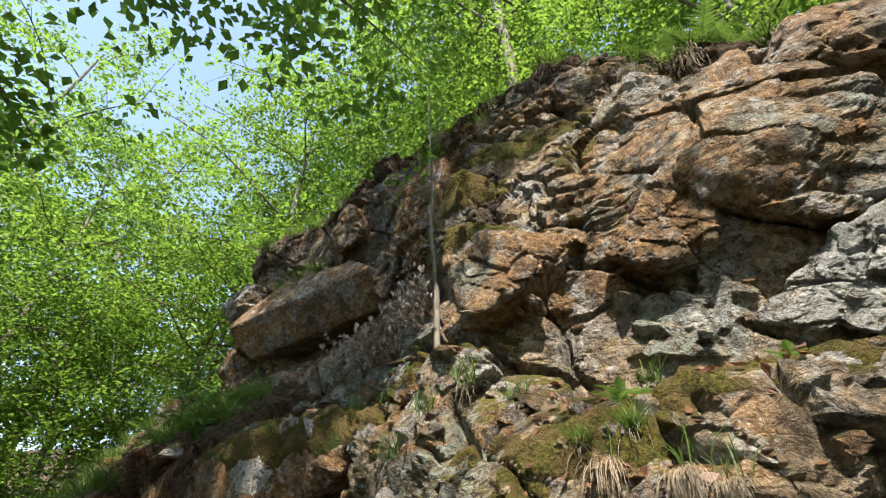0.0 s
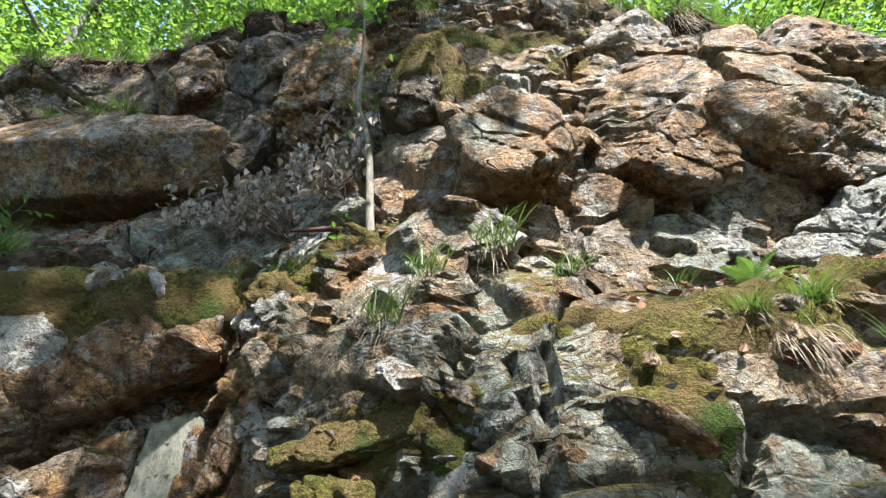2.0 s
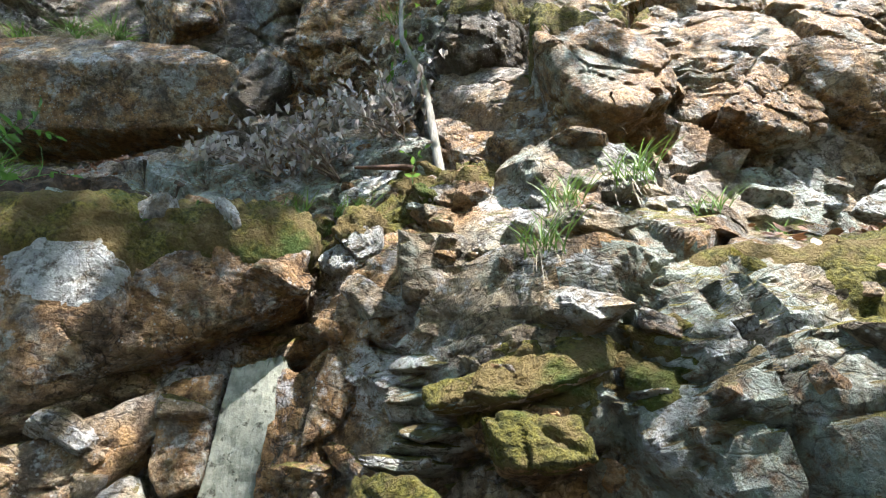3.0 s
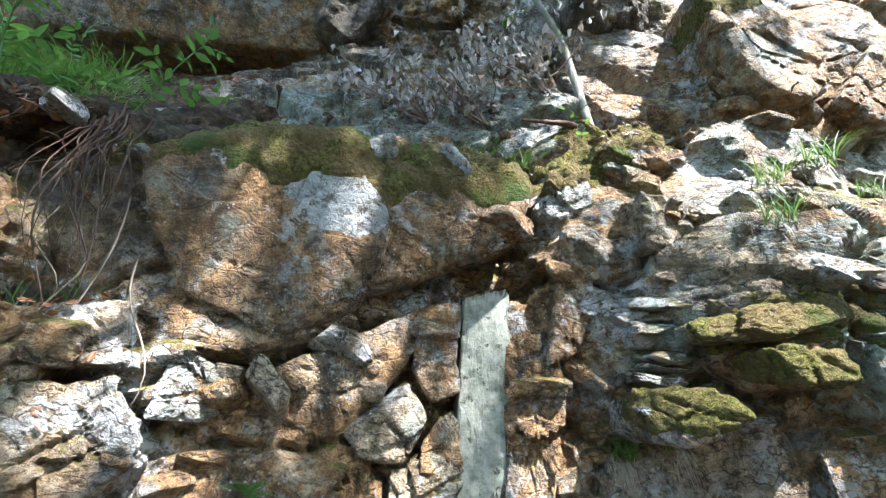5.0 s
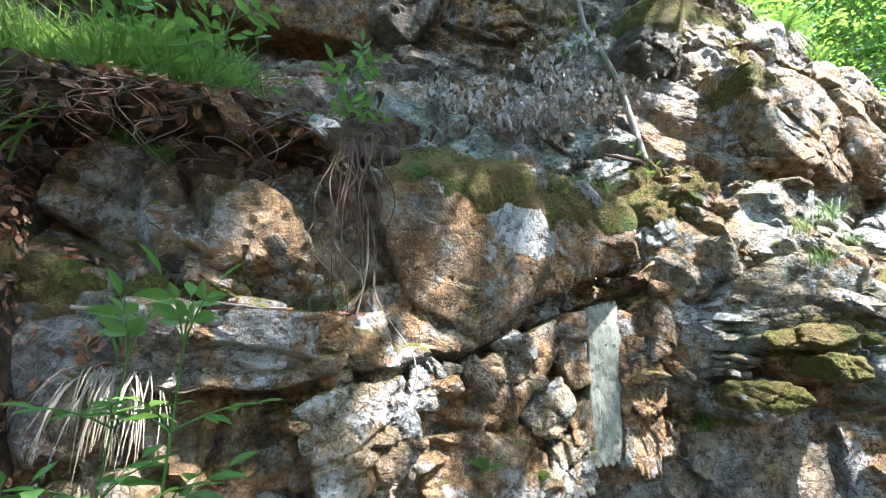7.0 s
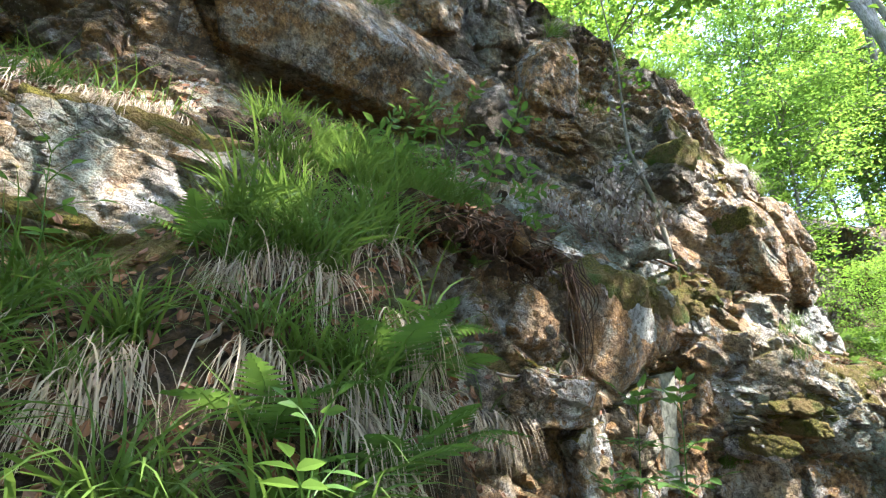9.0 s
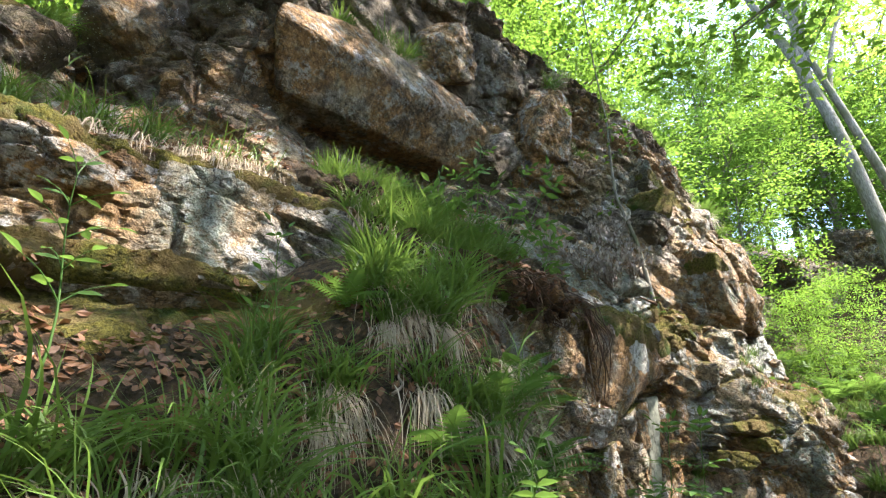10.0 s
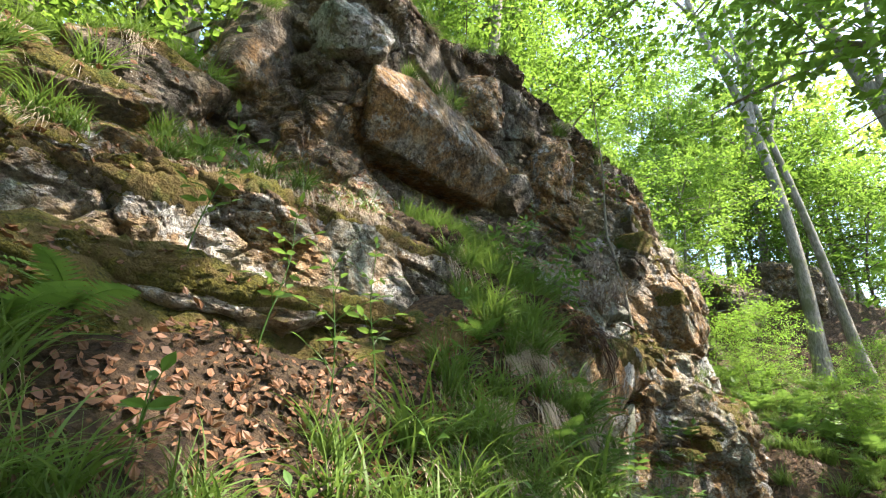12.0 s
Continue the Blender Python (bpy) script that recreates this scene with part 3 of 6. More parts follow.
rock_block("boulder", (-3.30, 3.12, 4.58), (0.27, 0.3, 0.30), (0, 20, 0), 61, ROCK_DARK)
rock_block("boulder", (-3.25, 3.02, 5.80), (0.40, 0.3, 0.45), (0, -10, 0), 62, ROCK_DARK)
# the pale colour of this ledge stands in for sun on it
hewn("ledge_slab", [(-0.02, 2.3, 2.6), (0.13, 2.28, 2.76), (0.62, 2.2, 3.0), (0.9, 2.2, 2.8), (0.8, 2.12, 2.4), (0.3, 2.18, 2.38)], ROCK_SUNLIT, 48, "splintered ledge of rock coloured pale as sunlit", 0.4, 0.05, 0.02, 6)
hewn("block", [(0.2, 2.3, 3.1), (0.35, 2.22, 3.42), (0.8, 2.25, 3.5), (0.95, 2.25, 3.15), (0.6, 2.2, 2.95)], ROCK_OCHRE, 47, "", 0.4, 0.035, 0.025)
# the middle: the big ochre block in two halves, what lies under its crack, the upright slab and the pillar beside it
hewn("block", [(-3.82, 1.89, 2.38), (-3.78, 1.93, 2.14), (-3.66, 2.0, 1.90), (-3.35, 2.05, 1.74), (-3.05, 2.16, 1.88), (-3.24, 1.92, 2.08), (-2.94, 1.98, 2.12), (-3.34, 1.87, 2.45), (-3.12, 1.90, 2.48), (-3.4, 2.15, 2.68), (-3.02, 2.15, 2.62)],
     ROCK_OCHRE, 63, "large ochre block with a facet coloured pale as sunlit", 0.4, 0.014, 0.014, 6, ((-3.13, 1.92, 2.29), (0.20, 0.12, 0.22)))
hewn("block", [(-3.08, 2.14, 1.90), (-3.12, 2.02, 2.12), (-2.74, 2.15, 2.01), (-2.42, 2.09, 2.16), (-2.34, 2.06, 2.42), (-2.48, 2.07, 2.53), (-2.95, 2.03, 2.45), (-3.0, 2.25, 2.72), (-2.5, 2.25, 2.64)], ROCK_OCHRE, 163, "rust-brown block under moss", 0.4, 0.022, 0.02, 6)
hewn("block", [(-3.30, 2.13, 1.69), (-3.09, 2.19, 1.79), (-2.80, 2.2, 1.92), (-2.82, 2.2, 1.78), (-2.97, 2.19, 1.54), (-3.20, 2.18, 1.42), (-3.48, 2.07, 1.48), (-3.37, 2.07, 1.62)], ROCK_OCHRE, 164, "ochre block below the crack", 0.3, 0.022, 0.008)
hewn("block", [(-3.94, 1.85, 1.80), (-3.75, 1.92, 1.86), (-3.70, 1.88, 1.64), (-3.86, 1.80, 1.62), (-3.96, 1.84, 1.66)], ROCK_GREY, 165, "", 0.3, 0.02, 0.008)
hewn("block", [(-3.90, 1.80, 1.59), (-3.70, 1.87, 1.61), (-3.60, 1.91, 1.42), (-3.72, 1.84, 1.28), (-3.98, 1.76, 1.2), (-4.06, 1.75, 1.52)], ROCK_GREY, 166, "sunlit pale rock", 0.3, 0.035, 0.008)
hewn("block", [(-3.63, 2.0, 1.72), (-3.47, 2.04, 1.67), (-3.39, 2.06, 1.58), (-3.5, 2.06, 1.47), (-3.66, 1.98, 1.50)], ROCK_TEAL, 167, "", 0.25, 0.03, 0.01)
hewn("block", [(-3.50, 2.03, 1.68), (-3.40, 2.02, 1.66), (-3.42, 2.05, 1.58), (-3.52, 2.05, 1.60)], ROCK_GREY, 168, "", 0.12, 0.01, 0.01, 4)
hewn("block", [(-3.64, 1.98, 1.42), (-3.30, 2.1, 1.44), (-3.06, 2.16, 1.32), (-3.1, 2.12, 1.05), (-3.6, 1.96, 1.05)], ROCK, 169, "", 0.3, 0.03, 0.03)
hewn("slab", [(-2.65, 2.21, 1.96), (-2.46, 2.20, 2.0), (-2.44, 2.21, 1.72), (-2.49, 2.26, 1.2), (-2.70, 2.26, 1.2), (-2.68, 2.22, 1.6)], SLAB, 64, "smooth grey-green upright slab", 0.3, 0.007, 0.005)
hewn("block", [(-2.48, 2.20, 1.94), (-2.30, 2.15, 1.92), (-2.28, 2.13, 1.6), (-2.36, 2.18, 1.15), (-2.52, 2.24, 1.15)], ROCK_OCHRE, 180, "", 0.3, 0.03, 0.01)
hewn("block", [(-2.70, 2.22, 1.56), (-2.64, 2.24, 1.3), (-2.66, 2.24, 1.1), (-2.84, 2.2, 1.12), (-2.82, 2.19, 1.42)], ROCK_OCHRE, 181, "", 0.3, 0.03, 0.01)
hewn("block", [(-2.83, 2.18, 1.9), (-2.66, 2.19, 1.93), (-2.67, 2.2, 1.58), (-2.78, 2.19, 1.54), (-2.86, 2.2, 1.68)], ROCK_OCHRE, 170, "", 0.2, 0.02, 0.008)
hewn("block", [(-3.10, 2.16, 1.46), (-2.87, 2.17, 1.63), (-2.80, 2.17, 1.48), (-2.87, 2.18, 1.33), (-3.03, 2.18, 1.36)], ROCK_GREY, 171, "pale lichened block", 0.2, 0.02, 0.014)
hewn("block", [(-2.94, 2.2, 1.34), (-2.78, 2.19, 1.40), (-2.66, 2.24, 1.32), (-2.70, 2.24, 1.1), (-2.96, 2.2, 1.1)], ROCK_GREY, 172, "", 0.2, 0.03, 0.008)
hewn("pillar", [(-2.25, 2.05, 2.2), (-2.13, 2.05, 2.2), (-2.14, 2.06, 1.95), (-2.28, 2.08, 1.92), (-2.24, 2.1, 1.7), (-2.36, 2.12, 1.66)], ROCK_OCHRE, 66, "", 0.25, 0.012, 0.012)
hewn("block", [(-2.38, 2.09, 2.3), (-2.3, 2.07, 2.24), (-2.1, 2.05, 2.25), (-2.10, 2.03, 2.44), (-2.27, 2.05, 2.47), (-2.2, 2.2, 2.58)], ROCK_GREY, 65, "grey lichened block", 0.3, 0.028, 0.02)
rock_block("boulder", (-4.17, 1.83, 2.05), (0.14, 0.18, 0.19), (0, 6, 0), 73, ROCK)
rock_block("boulder", (-1.49, 1.89, 2.50), (0.20, 0.2, 0.2), (0, 14, 0), 75, ROCK)
rock_block("boulder", (-1.88, 1.94, 2.20), (0.18, 0.2, 0.14), (0, -8, 0), 76, ROCK)
hewn("ledge_slab", [(-4.48, 1.66, 1.76), (-4.05, 1.61, 1.77), (-3.86, 1.74, 1.79), (-3.9, 1.75, 1.62), (-4.1, 1.68, 1.55), (-4.5, 1.7, 1.58)], ROCK, 78, "narrow mossy shelf of rock", 0.35, 0.03, 0.012)
hewn("turf_edge", [(-4.95, 1.76, 2.52), (-4.4, 1.71, 2.49), (-3.9, 1.83, 2.46), (-3.88, 1.95, 2.39), (-4.4, 1.84, 2.38), (-4.95, 1.86, 2.38), (-4.95, 2.1, 2.64), (-4.0, 2.1, 2.58)], SOIL, 179, "overhanging lip of dark rooty turf", 0.5, 0.035, 0.04, 6)
hewn("ledge_slab", [(-2.0, 1.84, 1.78), (-1.55, 1.67, 1.84), (-1.48, 1.64, 1.75), (-1.75, 1.65, 1.68), (-1.98, 1.78, 1.69)], ROCK, 173, "mossy nose of rock", 0.3, 0.025, 0.03)
hewn("ledge_slab", [(-2.17, 1.86, 1.58), (-1.98, 1.72, 1.57), (-1.86, 1.70, 1.46), (-2.08, 1.76, 1.35), (-2.2, 1.85, 1.42)], ROCK, 174, "mossy cushion of rock", 0.3, 0.025, 0.035)
hewn("ledge_slab", [(-1.82, 1.66, 1.66), (-1.60, 1.61, 1.66), (-1.57, 1.61, 1.54), (-1.8, 1.63, 1.53)], ROCK, 175, "mossy cushion of rock", 0.3, 0.02, 0.03)
hewn("block", [(-1.55, 1.86, 2.66), (-1.25, 1.86, 2.70), (-1.1, 1.84, 2.5), (-1.3, 1.78, 2.36), (-1.58, 1.84, 2.42), (-1.7, 1.92, 2.55)], ROCK_GREY, 176, "pale sunlit hump of rock", 0.35, 0.03, 0.03)
hewn("block", [(-2.0, 2.06, 2.68), (-1.75, 2.02, 2.70), (-1.68, 2.0, 2.45), (-1.9, 2.0, 2.36), (-2.05, 2.06, 2.5)], ROCK, 177, "", 0.35, 0.035, 0.02)
hewn("block", [(-1.75, 1.90, 2.32), (-1.52, 1.82, 2.28), (-1.5, 1.78, 2.08), (-1.72, 1.86, 2.04), (-1.85, 1.94, 2.14)], ROCK, 178, "", 0.3, 0.03, 0.02)
# thin plates, one above another
for i in range(7):
    rock_block("plate", (-2.0 + 0.03 * (i % 3), 1.975 + 0.016 * (i % 2), 1.60 + 0.047 * i), (0.12 - 0.008 * (i % 4), 0.16, 0.028), (4, 6 - 3 * (i % 3), 8 * (i % 2)), 90 + i, ROCK_GREY, detail=4, relief=0.012, planes=5)
# the west
hewn("slab", [(-5.98, 2.82, 4.48), (-5.2, 3.06, 5.06), (-3.9, 3.14, 5.0), (-3.45, 3.12, 4.72), (-3.5, 3.42, 4.32), (-4.62, 3.5, 4.2), (-5.78, 3.15, 4.1), (-5.9, 2.95, 4.75), (-5.1, 3.16, 5.15)], ROCK_OCHRE, 182, "great overhanging slab with a smooth ochre underside", 0.7, 0.012, 0.012, 6)
hewn("block", [(-6.42, 2.36, 2.80), (-5.95, 2.35, 2.87), (-5.62, 2.40, 2.82), (-5.75, 2.45, 2.5), (-6.05, 2.42, 2.43), (-6.4, 2.42, 2.43)], ROCK_GREY, 82, "sunlit pale block", 0.35, 0.025, 0.02)
hewn("block", [(-5.80, 2.38, 2.85), (-5.42, 2.36, 2.74), (-5.33, 2.42, 2.6), (-5.6, 2.45, 2.46), (-5.85, 2.45, 2.52)], ROCK_OCHRE, 83, "", 0.35, 0.03, 0.03)
hewn("block", [(-7.48, 2.40, 2.62), (-7.1, 2.38, 2.74), (-7.02, 2.42, 2.4), (-7.3, 2.42, 2.28), (-7.5, 2.42, 2.38)], ROCK_GREY, 79, "", 0.3, 0.025, 0.025)
hewn("block", [(-6.66, 2.40, 2.62), (-6.46, 2.40, 2.60), (-6.42, 2.42, 2.36), (-6.66, 2.42, 2.36)], ROCK_GREY, 81, "", 0.3, 0.02, 0.02)
rock_block("block", (-6.83, 2.36, 2.68), (0.33, 0.3, 0.17), (0, -4, 0), 80, ROCK, "mossy block")
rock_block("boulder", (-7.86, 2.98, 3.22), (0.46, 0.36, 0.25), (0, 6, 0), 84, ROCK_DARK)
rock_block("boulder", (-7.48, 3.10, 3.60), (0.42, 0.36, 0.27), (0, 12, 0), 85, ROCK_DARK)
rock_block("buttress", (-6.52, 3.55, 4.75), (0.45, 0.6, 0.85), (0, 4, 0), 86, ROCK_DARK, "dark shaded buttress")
rock_block("slab", (-6.02, 2.90, 4.98), (0.40, 0.4, 0.26), (0, -22, 0), 87, ROCK_GREY, "pale end of the overhanging slab")
rock_block("boulder", (-8.50, 2.85, 2.80), (0.5, 0.4, 0.35), (0, 6, 0), 88, ROCK)
rock_block("ledge_slab", (-7.15, 1.88, 2.02), (0.50, 0.34, 0.13), (0, 2, 0), 121, ROCK, "low mossy ledge above the bank")
rock_block("ledge_slab", (-6.35, 1.98, 2.08), (0.46, 0.30, 0.10), (0, -5, 4), 122, ROCK, "low mossy ledge above the bank")
rock_block("ledge_slab", (-8.0, 1.9, 2.0), (0.45, 0.34, 0.16), (0, 4, 0), 123, ROCK, "low mossy ledge above the bank")
# outcrop beyond the east end
for x, y, s, seed in ((12.2, 3.4, 1.6, 101), (13.4, 1.6, 1.7, 102), (8.4, 4.6, 1.5, 103)):
    rock_block("outcrop", (x, y, float(ground_height(x, y)) + 0.3), (s, s * 0.7, s * 0.75), (0, 8, 20 * seed), seed, ROCK_DARK, "dark mossy outcrop", relief=0.08)


# ---- trees ----
def tube(points, radii, sides=10):
    """A bent tapering stem through points."""
    pts = np.array(points, float)
    along = np.gradient(pts, axis=0)
    along /= np.linalg.norm(along, axis=1, keepdims=True)
    side = np.cross(along, (0.31, 0.95, 0.07))
    side /= np.linalg.norm(side, axis=1, keepdims=True)
    other = np.cross(along, side)
    a = np.linspace(0, 2 * np.pi, sides, endpoint=False)
    ring = pts[:, None] + np.array(radii)[:, None, None] * (np.cos(a)[None, :, None] * side[:, None] + np.sin(a)[None, :, None] * other[:, None])
    i = np.arange(len(pts) * sides).reshape(len(pts), sides)
    j = np.roll(i, -1, axis=1)
    faces = np.stack([i[:-1], j[:-1], j[1:], i[1:]], -1).reshape(-1, 4)
    return ring.reshape(-1, 3), faces


def joined(pieces):
    verts, faces, n = [], [], 0
    for v, f in pieces:
        verts.append(v)
        faces.append(np.asarray(f) + n)
        n += len(v)
    return np.concatenate(verts), np.concatenate(faces)


def leaf_cloud(centres, axes, sizes, rnd, droop=0.25):
    """One folded four-cornered leaf for each centre."""
    n = len(centres)
    side = np.cross(axes, rnd.normal(size=(n, 3)) * 0.45 + np.array((0, 0, 1.0)))
    side /= np.linalg.norm(side, axis=1, keepdims=True)
    up = np.cross(side, axes)
    s = sizes[:, None]
    base, tip = centres - axes * s * 0.5, centres + axes * s * 0.5 - up * s * droop * 0.4
    left = centres + side * s * 0.32 + up * s * 0.10
    right = centres - side * s * 0.32 + up * s * 0.10
    v = np.stack([base, left, tip, right], 1).reshape(-1, 3)
    i = np.arange(n) * 4
    f = np.concatenate([np.stack([i, i + 2, i + 1], -1), np.stack([i, i + 3, i + 2], -1)])
    return v, f


def spray_leaves(anchors, outward, rnd, leaves=34, radius=0.55, size=0.085):
    """Flat, slightly drooping sprays of leaves round the anchors."""
    k = len(anchors)
    tilt = rnd.normal(size=(k, 3)) * 0.28 + np.array((0, 0, 1.0)) + outward * 0.15
    tilt /= np.linalg.norm(tilt, axis=1, keepdims=True)
    u = np.cross(tilt, rnd.normal(size=(k, 3)))
    u /= np.linalg.norm(u, axis=1, keepdims=True)
    w = np.cross(tilt, u)
    a = rnd.uniform(0, 2 * np.pi, (k, leaves))
    r = radius * np.sqrt(rnd.uniform(0, 1, (k, leaves))) * rnd.uniform(0.6, 1.3, (k, 1))
    c = anchors[:, None] + r[..., None] * (np.cos(a)[..., None] * u[:, None] + np.sin(a)[..., None] * 0.7 * w[:, None]) + tilt[:, None] * rnd.normal(size=(k, leaves, 1)) * 0.06
    c[..., 2] -= 0.25 * r * r
    axes = (np.cos(a)[..., None] * u[:, None] + np.sin(a)[..., None] * w[:, None]) + rnd.normal(size=(k, leaves, 3)) * 0.35
    axes = axes.reshape(-1, 3)
    axes /= np.linalg.norm(axes, axis=1, keepdims=True)
    return leaf_cloud(c.reshape(-1, 3), axes, size * rnd.uniform(0.7, 1.25, k * leaves), rnd)


def build_tree(seed, height, girth, crown_base, spread, sprays, leaves, leaf_size, bark, leaf, bow=0.6, limbs=16, spray=0.6, gaps=None):
    """A broadleaved tree at the origin: trunk, limbs, and a crown of leaf sprays along its branches."""
    rnd = np.random.RandomState(seed)
    t = np.linspace(0, 1, 16)
    bend = rnd.uniform(-1, 1, 2) * bow
    trunk = np.stack([bend[0] * t ** 1.6 + 0.14 * np.sin(t * 7 + seed), bend[1] * t ** 1.6 + 0.12 * np.sin(t * 6 + 2 * seed), t * height - 0.3], -1)
    radii = girth * (1 - 0.86 * t) * (1 + 0.55 * np.exp(-t * 26))
    pieces_trunk = [tube(trunk, radii, 12)]
    anchors, outs, pieces = [], [], []
    for i in range(limbs):
        f = crown_base + (1 - crown_base) * (i + rnd.uniform(0, 0.9)) / limbs * 0.97
        start = np.array([np.interp(f, t, trunk[:, k]) for k in range(3)])
        az = i * 2.4 + rnd.uniform(-0.5, 0.5)
        length = spread * (0.45 + 0.75 * math.sin(math.pi * min(1, 0.12 + 0.88 * (f - crown_base) / (1 - crown_base)))) * rnd.uniform(0.7, 1.15)
        s = np.linspace(0, 1, 8)
        out = np.array((math.cos(az), math.sin(az), 0))
        limb = start + np.outer(s * length, out) + np.stack([0.1 * np.sin(s * 8 + i), 0.1 * np.cos(s * 7 + i), length * (0.5 * s - 0.30 * s * s) + 0 * s], -1)
        r0 = girth * (1 - 0.86 * f) * 0.48
        pieces.append(tube(limb, r0 * (1 - 0.9 * s) + 0.006, 6))
        for j in range(sprays // limbs):
            u = rnd.uniform(0.22, 1.02)
            at = np.array([np.interp(u, s, limb[:, k]) for k in range(3)])
            off = rnd.normal(size=3) * np.array((0.55, 0.55, 0.42)) * (0.35 + 0.32 * length * 0.5)
            anchors.append(at + off)
            outs.append(out)
            if j % 5 == 0:
                mid = at + off * 0.5 + np.array((0, 0, 0.05))
                pieces.append(tube([at, mid, at + off], [0.012, 0.008, 0.004], 4))
    tree = new("tree")
    v, f = joined(pieces_trunk)
    mesh_object("trunk", v, f, bark, tree, smooth=True)
    v, f = joined(pieces)
    mesh_object("limb", v, f, bark, tree, smooth=True)["kind"] = "stuff"
    v, f = spray_leaves(np.array(anchors), np.array(outs), rnd, leaves, spray, leaf_size)
    if gaps is not None:
        keep = gaps(v.reshape(-1, 4, 3).mean(1))
        v = v.reshape(-1, 4, 3)[keep].reshape(-1, 3)
        k = np.arange(len(v) // 4) * 4
        f = np.concatenate([np.stack([k, k + 2, k + 1], -1), np.stack([k, k + 3, k + 2], -1)])
    mesh_object("crown", v, f, leaf, tree)
    return tagged(tree, "slender grey-barked beech tree with bright green leaves", "tree", "woodland trees")


def stand(tree, x, y, turn, lean_x=0, lean_y=0, scale=1.0, z=None):
    """Put a copy of a tree on the ground."""
    base = float(ground_height(x, y)) if z is None else z
    ob = copy_thing(tree, pose(x, y, base - 0.1, lean_x, lean_y, turn))
    ob.scale = (scale, scale, scale)
    return ob


def plateau_height(x, y):
    ks = np.array([s[0] for s in SECTIONS])[::-1]
    edge_y = np.interp(x, ks, np.array([s[8][0] for s in SECTIONS])[::-1])
    edge_z = np.interp(x, ks, np.array([s[8][1] for s in SECTIONS])[::-1])
    back_z = np.interp(x, ks, np.array([s[9][1] for s in SECTIONS])[::-1])
    return float(edge_z + (back_z - edge_z) * (y - edge_y) / (13 - edge_y))


kinds = [
    build_tree(1, 13, 0.16, 0.30, 3.4, 320, 32, 0.13, BARK, LEAF),
    build_tree(2, 15, 0.20, 0.38, 3.8, 340, 32, 0.135, BARK, LEAF, 1.1),
    build_tree(3, 9, 0.09, 0.18, 2.6, 280, 34, 0.115, BARK, LEAF, 0.8),
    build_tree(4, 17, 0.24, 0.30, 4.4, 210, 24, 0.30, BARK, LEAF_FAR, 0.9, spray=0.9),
    build_tree(5, 5, 0.045, 0.10, 2.0, 240, 36, 0.095, BARK_DARK, LEAF, 0.5),
]
rt = random.Random(4)
# on the plateau above the rock
for x, y, k, s in ((-1.95, 4.6, 0, 0.9), (-3.6, 5.4, 2, 1.0), (-6.95, 6.0, 1, 0.9), (-8.3, 4.9, 0, 0.8), (1.6, 5.2, 2, 1.0), (-9.3, 6.6, 2, 1.0), (-4.9, 8.8, 0, 1.0), (-2.2, 8.0, 1, 0.9), (0.6, 8.2, 0, 1.0),
                   (-7.6, 5.4, 4, 1.0), (3.4, 7.4, 0, 1.0), (-11, 5.0, 2, 0.9), (-12.6, 8.5, 1, 0.9), (-4.6, 5.6, 4, 0.9), (-9.6, 4.3, 4, 1.0), (-0.2, 5.8, 4, 0.9), (-2.6, 5.2, 4, 0.8), (2.6, 5.6, 4, 1.0),
                   (-10.8, 7.8, 0, 0.9), (-6.9, 9.5, 0, 1.0)):
    stand(kinds[k], x, y, rt.uniform(0, 360), rt.uniform(-3, 3), rt.uniform(-3, 3), s, plateau_height(max(x, -11.5), y))
# along the path, east
for x, y, k, s, lx, ly in ((12, 6, 0, 1.0, 0, -4), (16, 3.5, 1, 1.0, 3, -7), (18, 8, 0, 1.1, 0, -3), (7, 7.5, 2, 1.0, 0, 0), (21, 1, 3, 0.9, 0, -5),
                           (6.2, 6.2, 4, 1.1, 0, 0), (17, 5.8, 2, 1.0, 0, 0), (9.4, 5.4, 2, 0.9, 0, 0), (15, 7.2, 4, 1.3, 0, 0), (19.5, 4.2, 2, 1.1, 0, 0), (15.5, 1.8, 4, 1.4, 0, 0), (17.5, 0.6, 2, 1.0, 0, 0), (16.8, 3.4, 4, 1.5, 0, 0), (19, 2.2, 2, 1.1, 0, 0), (14.6, 0.0, 4, 1.3, 0, 0), (21.5, 3.2, 2, 1.1, 0, 0), (18, -1.5, 4, 1.5, 0, 0), (23, 0.5, 2, 1.2, 0, 0), (23, 6, 3, 0.8, 0, 0), (8.6, 4.6, 2, 0.9, 0, 0), (5.0, 2.6, 4, 0.42, 0, 0), (4.0, 0.9, 4, 0.3, 0, 0), (7.4, 2.6, 4, 0.5, 0, 0), (7.0, 0.2, 4, 0.42, 0, 0), (10.6, 5.6, 0, 0.9, 0, 0)):
    stand(kinds[k], x, y, rt.uniform(0, 360) if lx == 0 else 0, lx, ly, s)
# along the path, west
for x, y, k, s in ((-11.6, 1.6, 2, 1.0), (-14, -1.5, 0, 0.9), (-15.5, 3, 1, 0.9), (-11.5, -3.5, 4, 1.1), (-18.5, 0.5, 0, 1.0), (-14.5, 5.5, 2, 1.1), (-10.6, 2.6, 4, 0.9), (-12.6, 3.4, 4, 1.2), (-13.2, 0.6, 4, 1.2), (-17, 4.5, 2, 1.0), (-16.5, -2.5, 2, 1.0), (-20, 5, 3, 0.8), (-13.0, 6.8, 4, 1.2), (-16, 1.4, 4, 1.3), (-19, 2.4, 2, 1.1), (-15.5, -0.8, 1, 1.05)):
    stand(kinds[k], x, y, rt.uniform(0, 360), 0, 0, s)
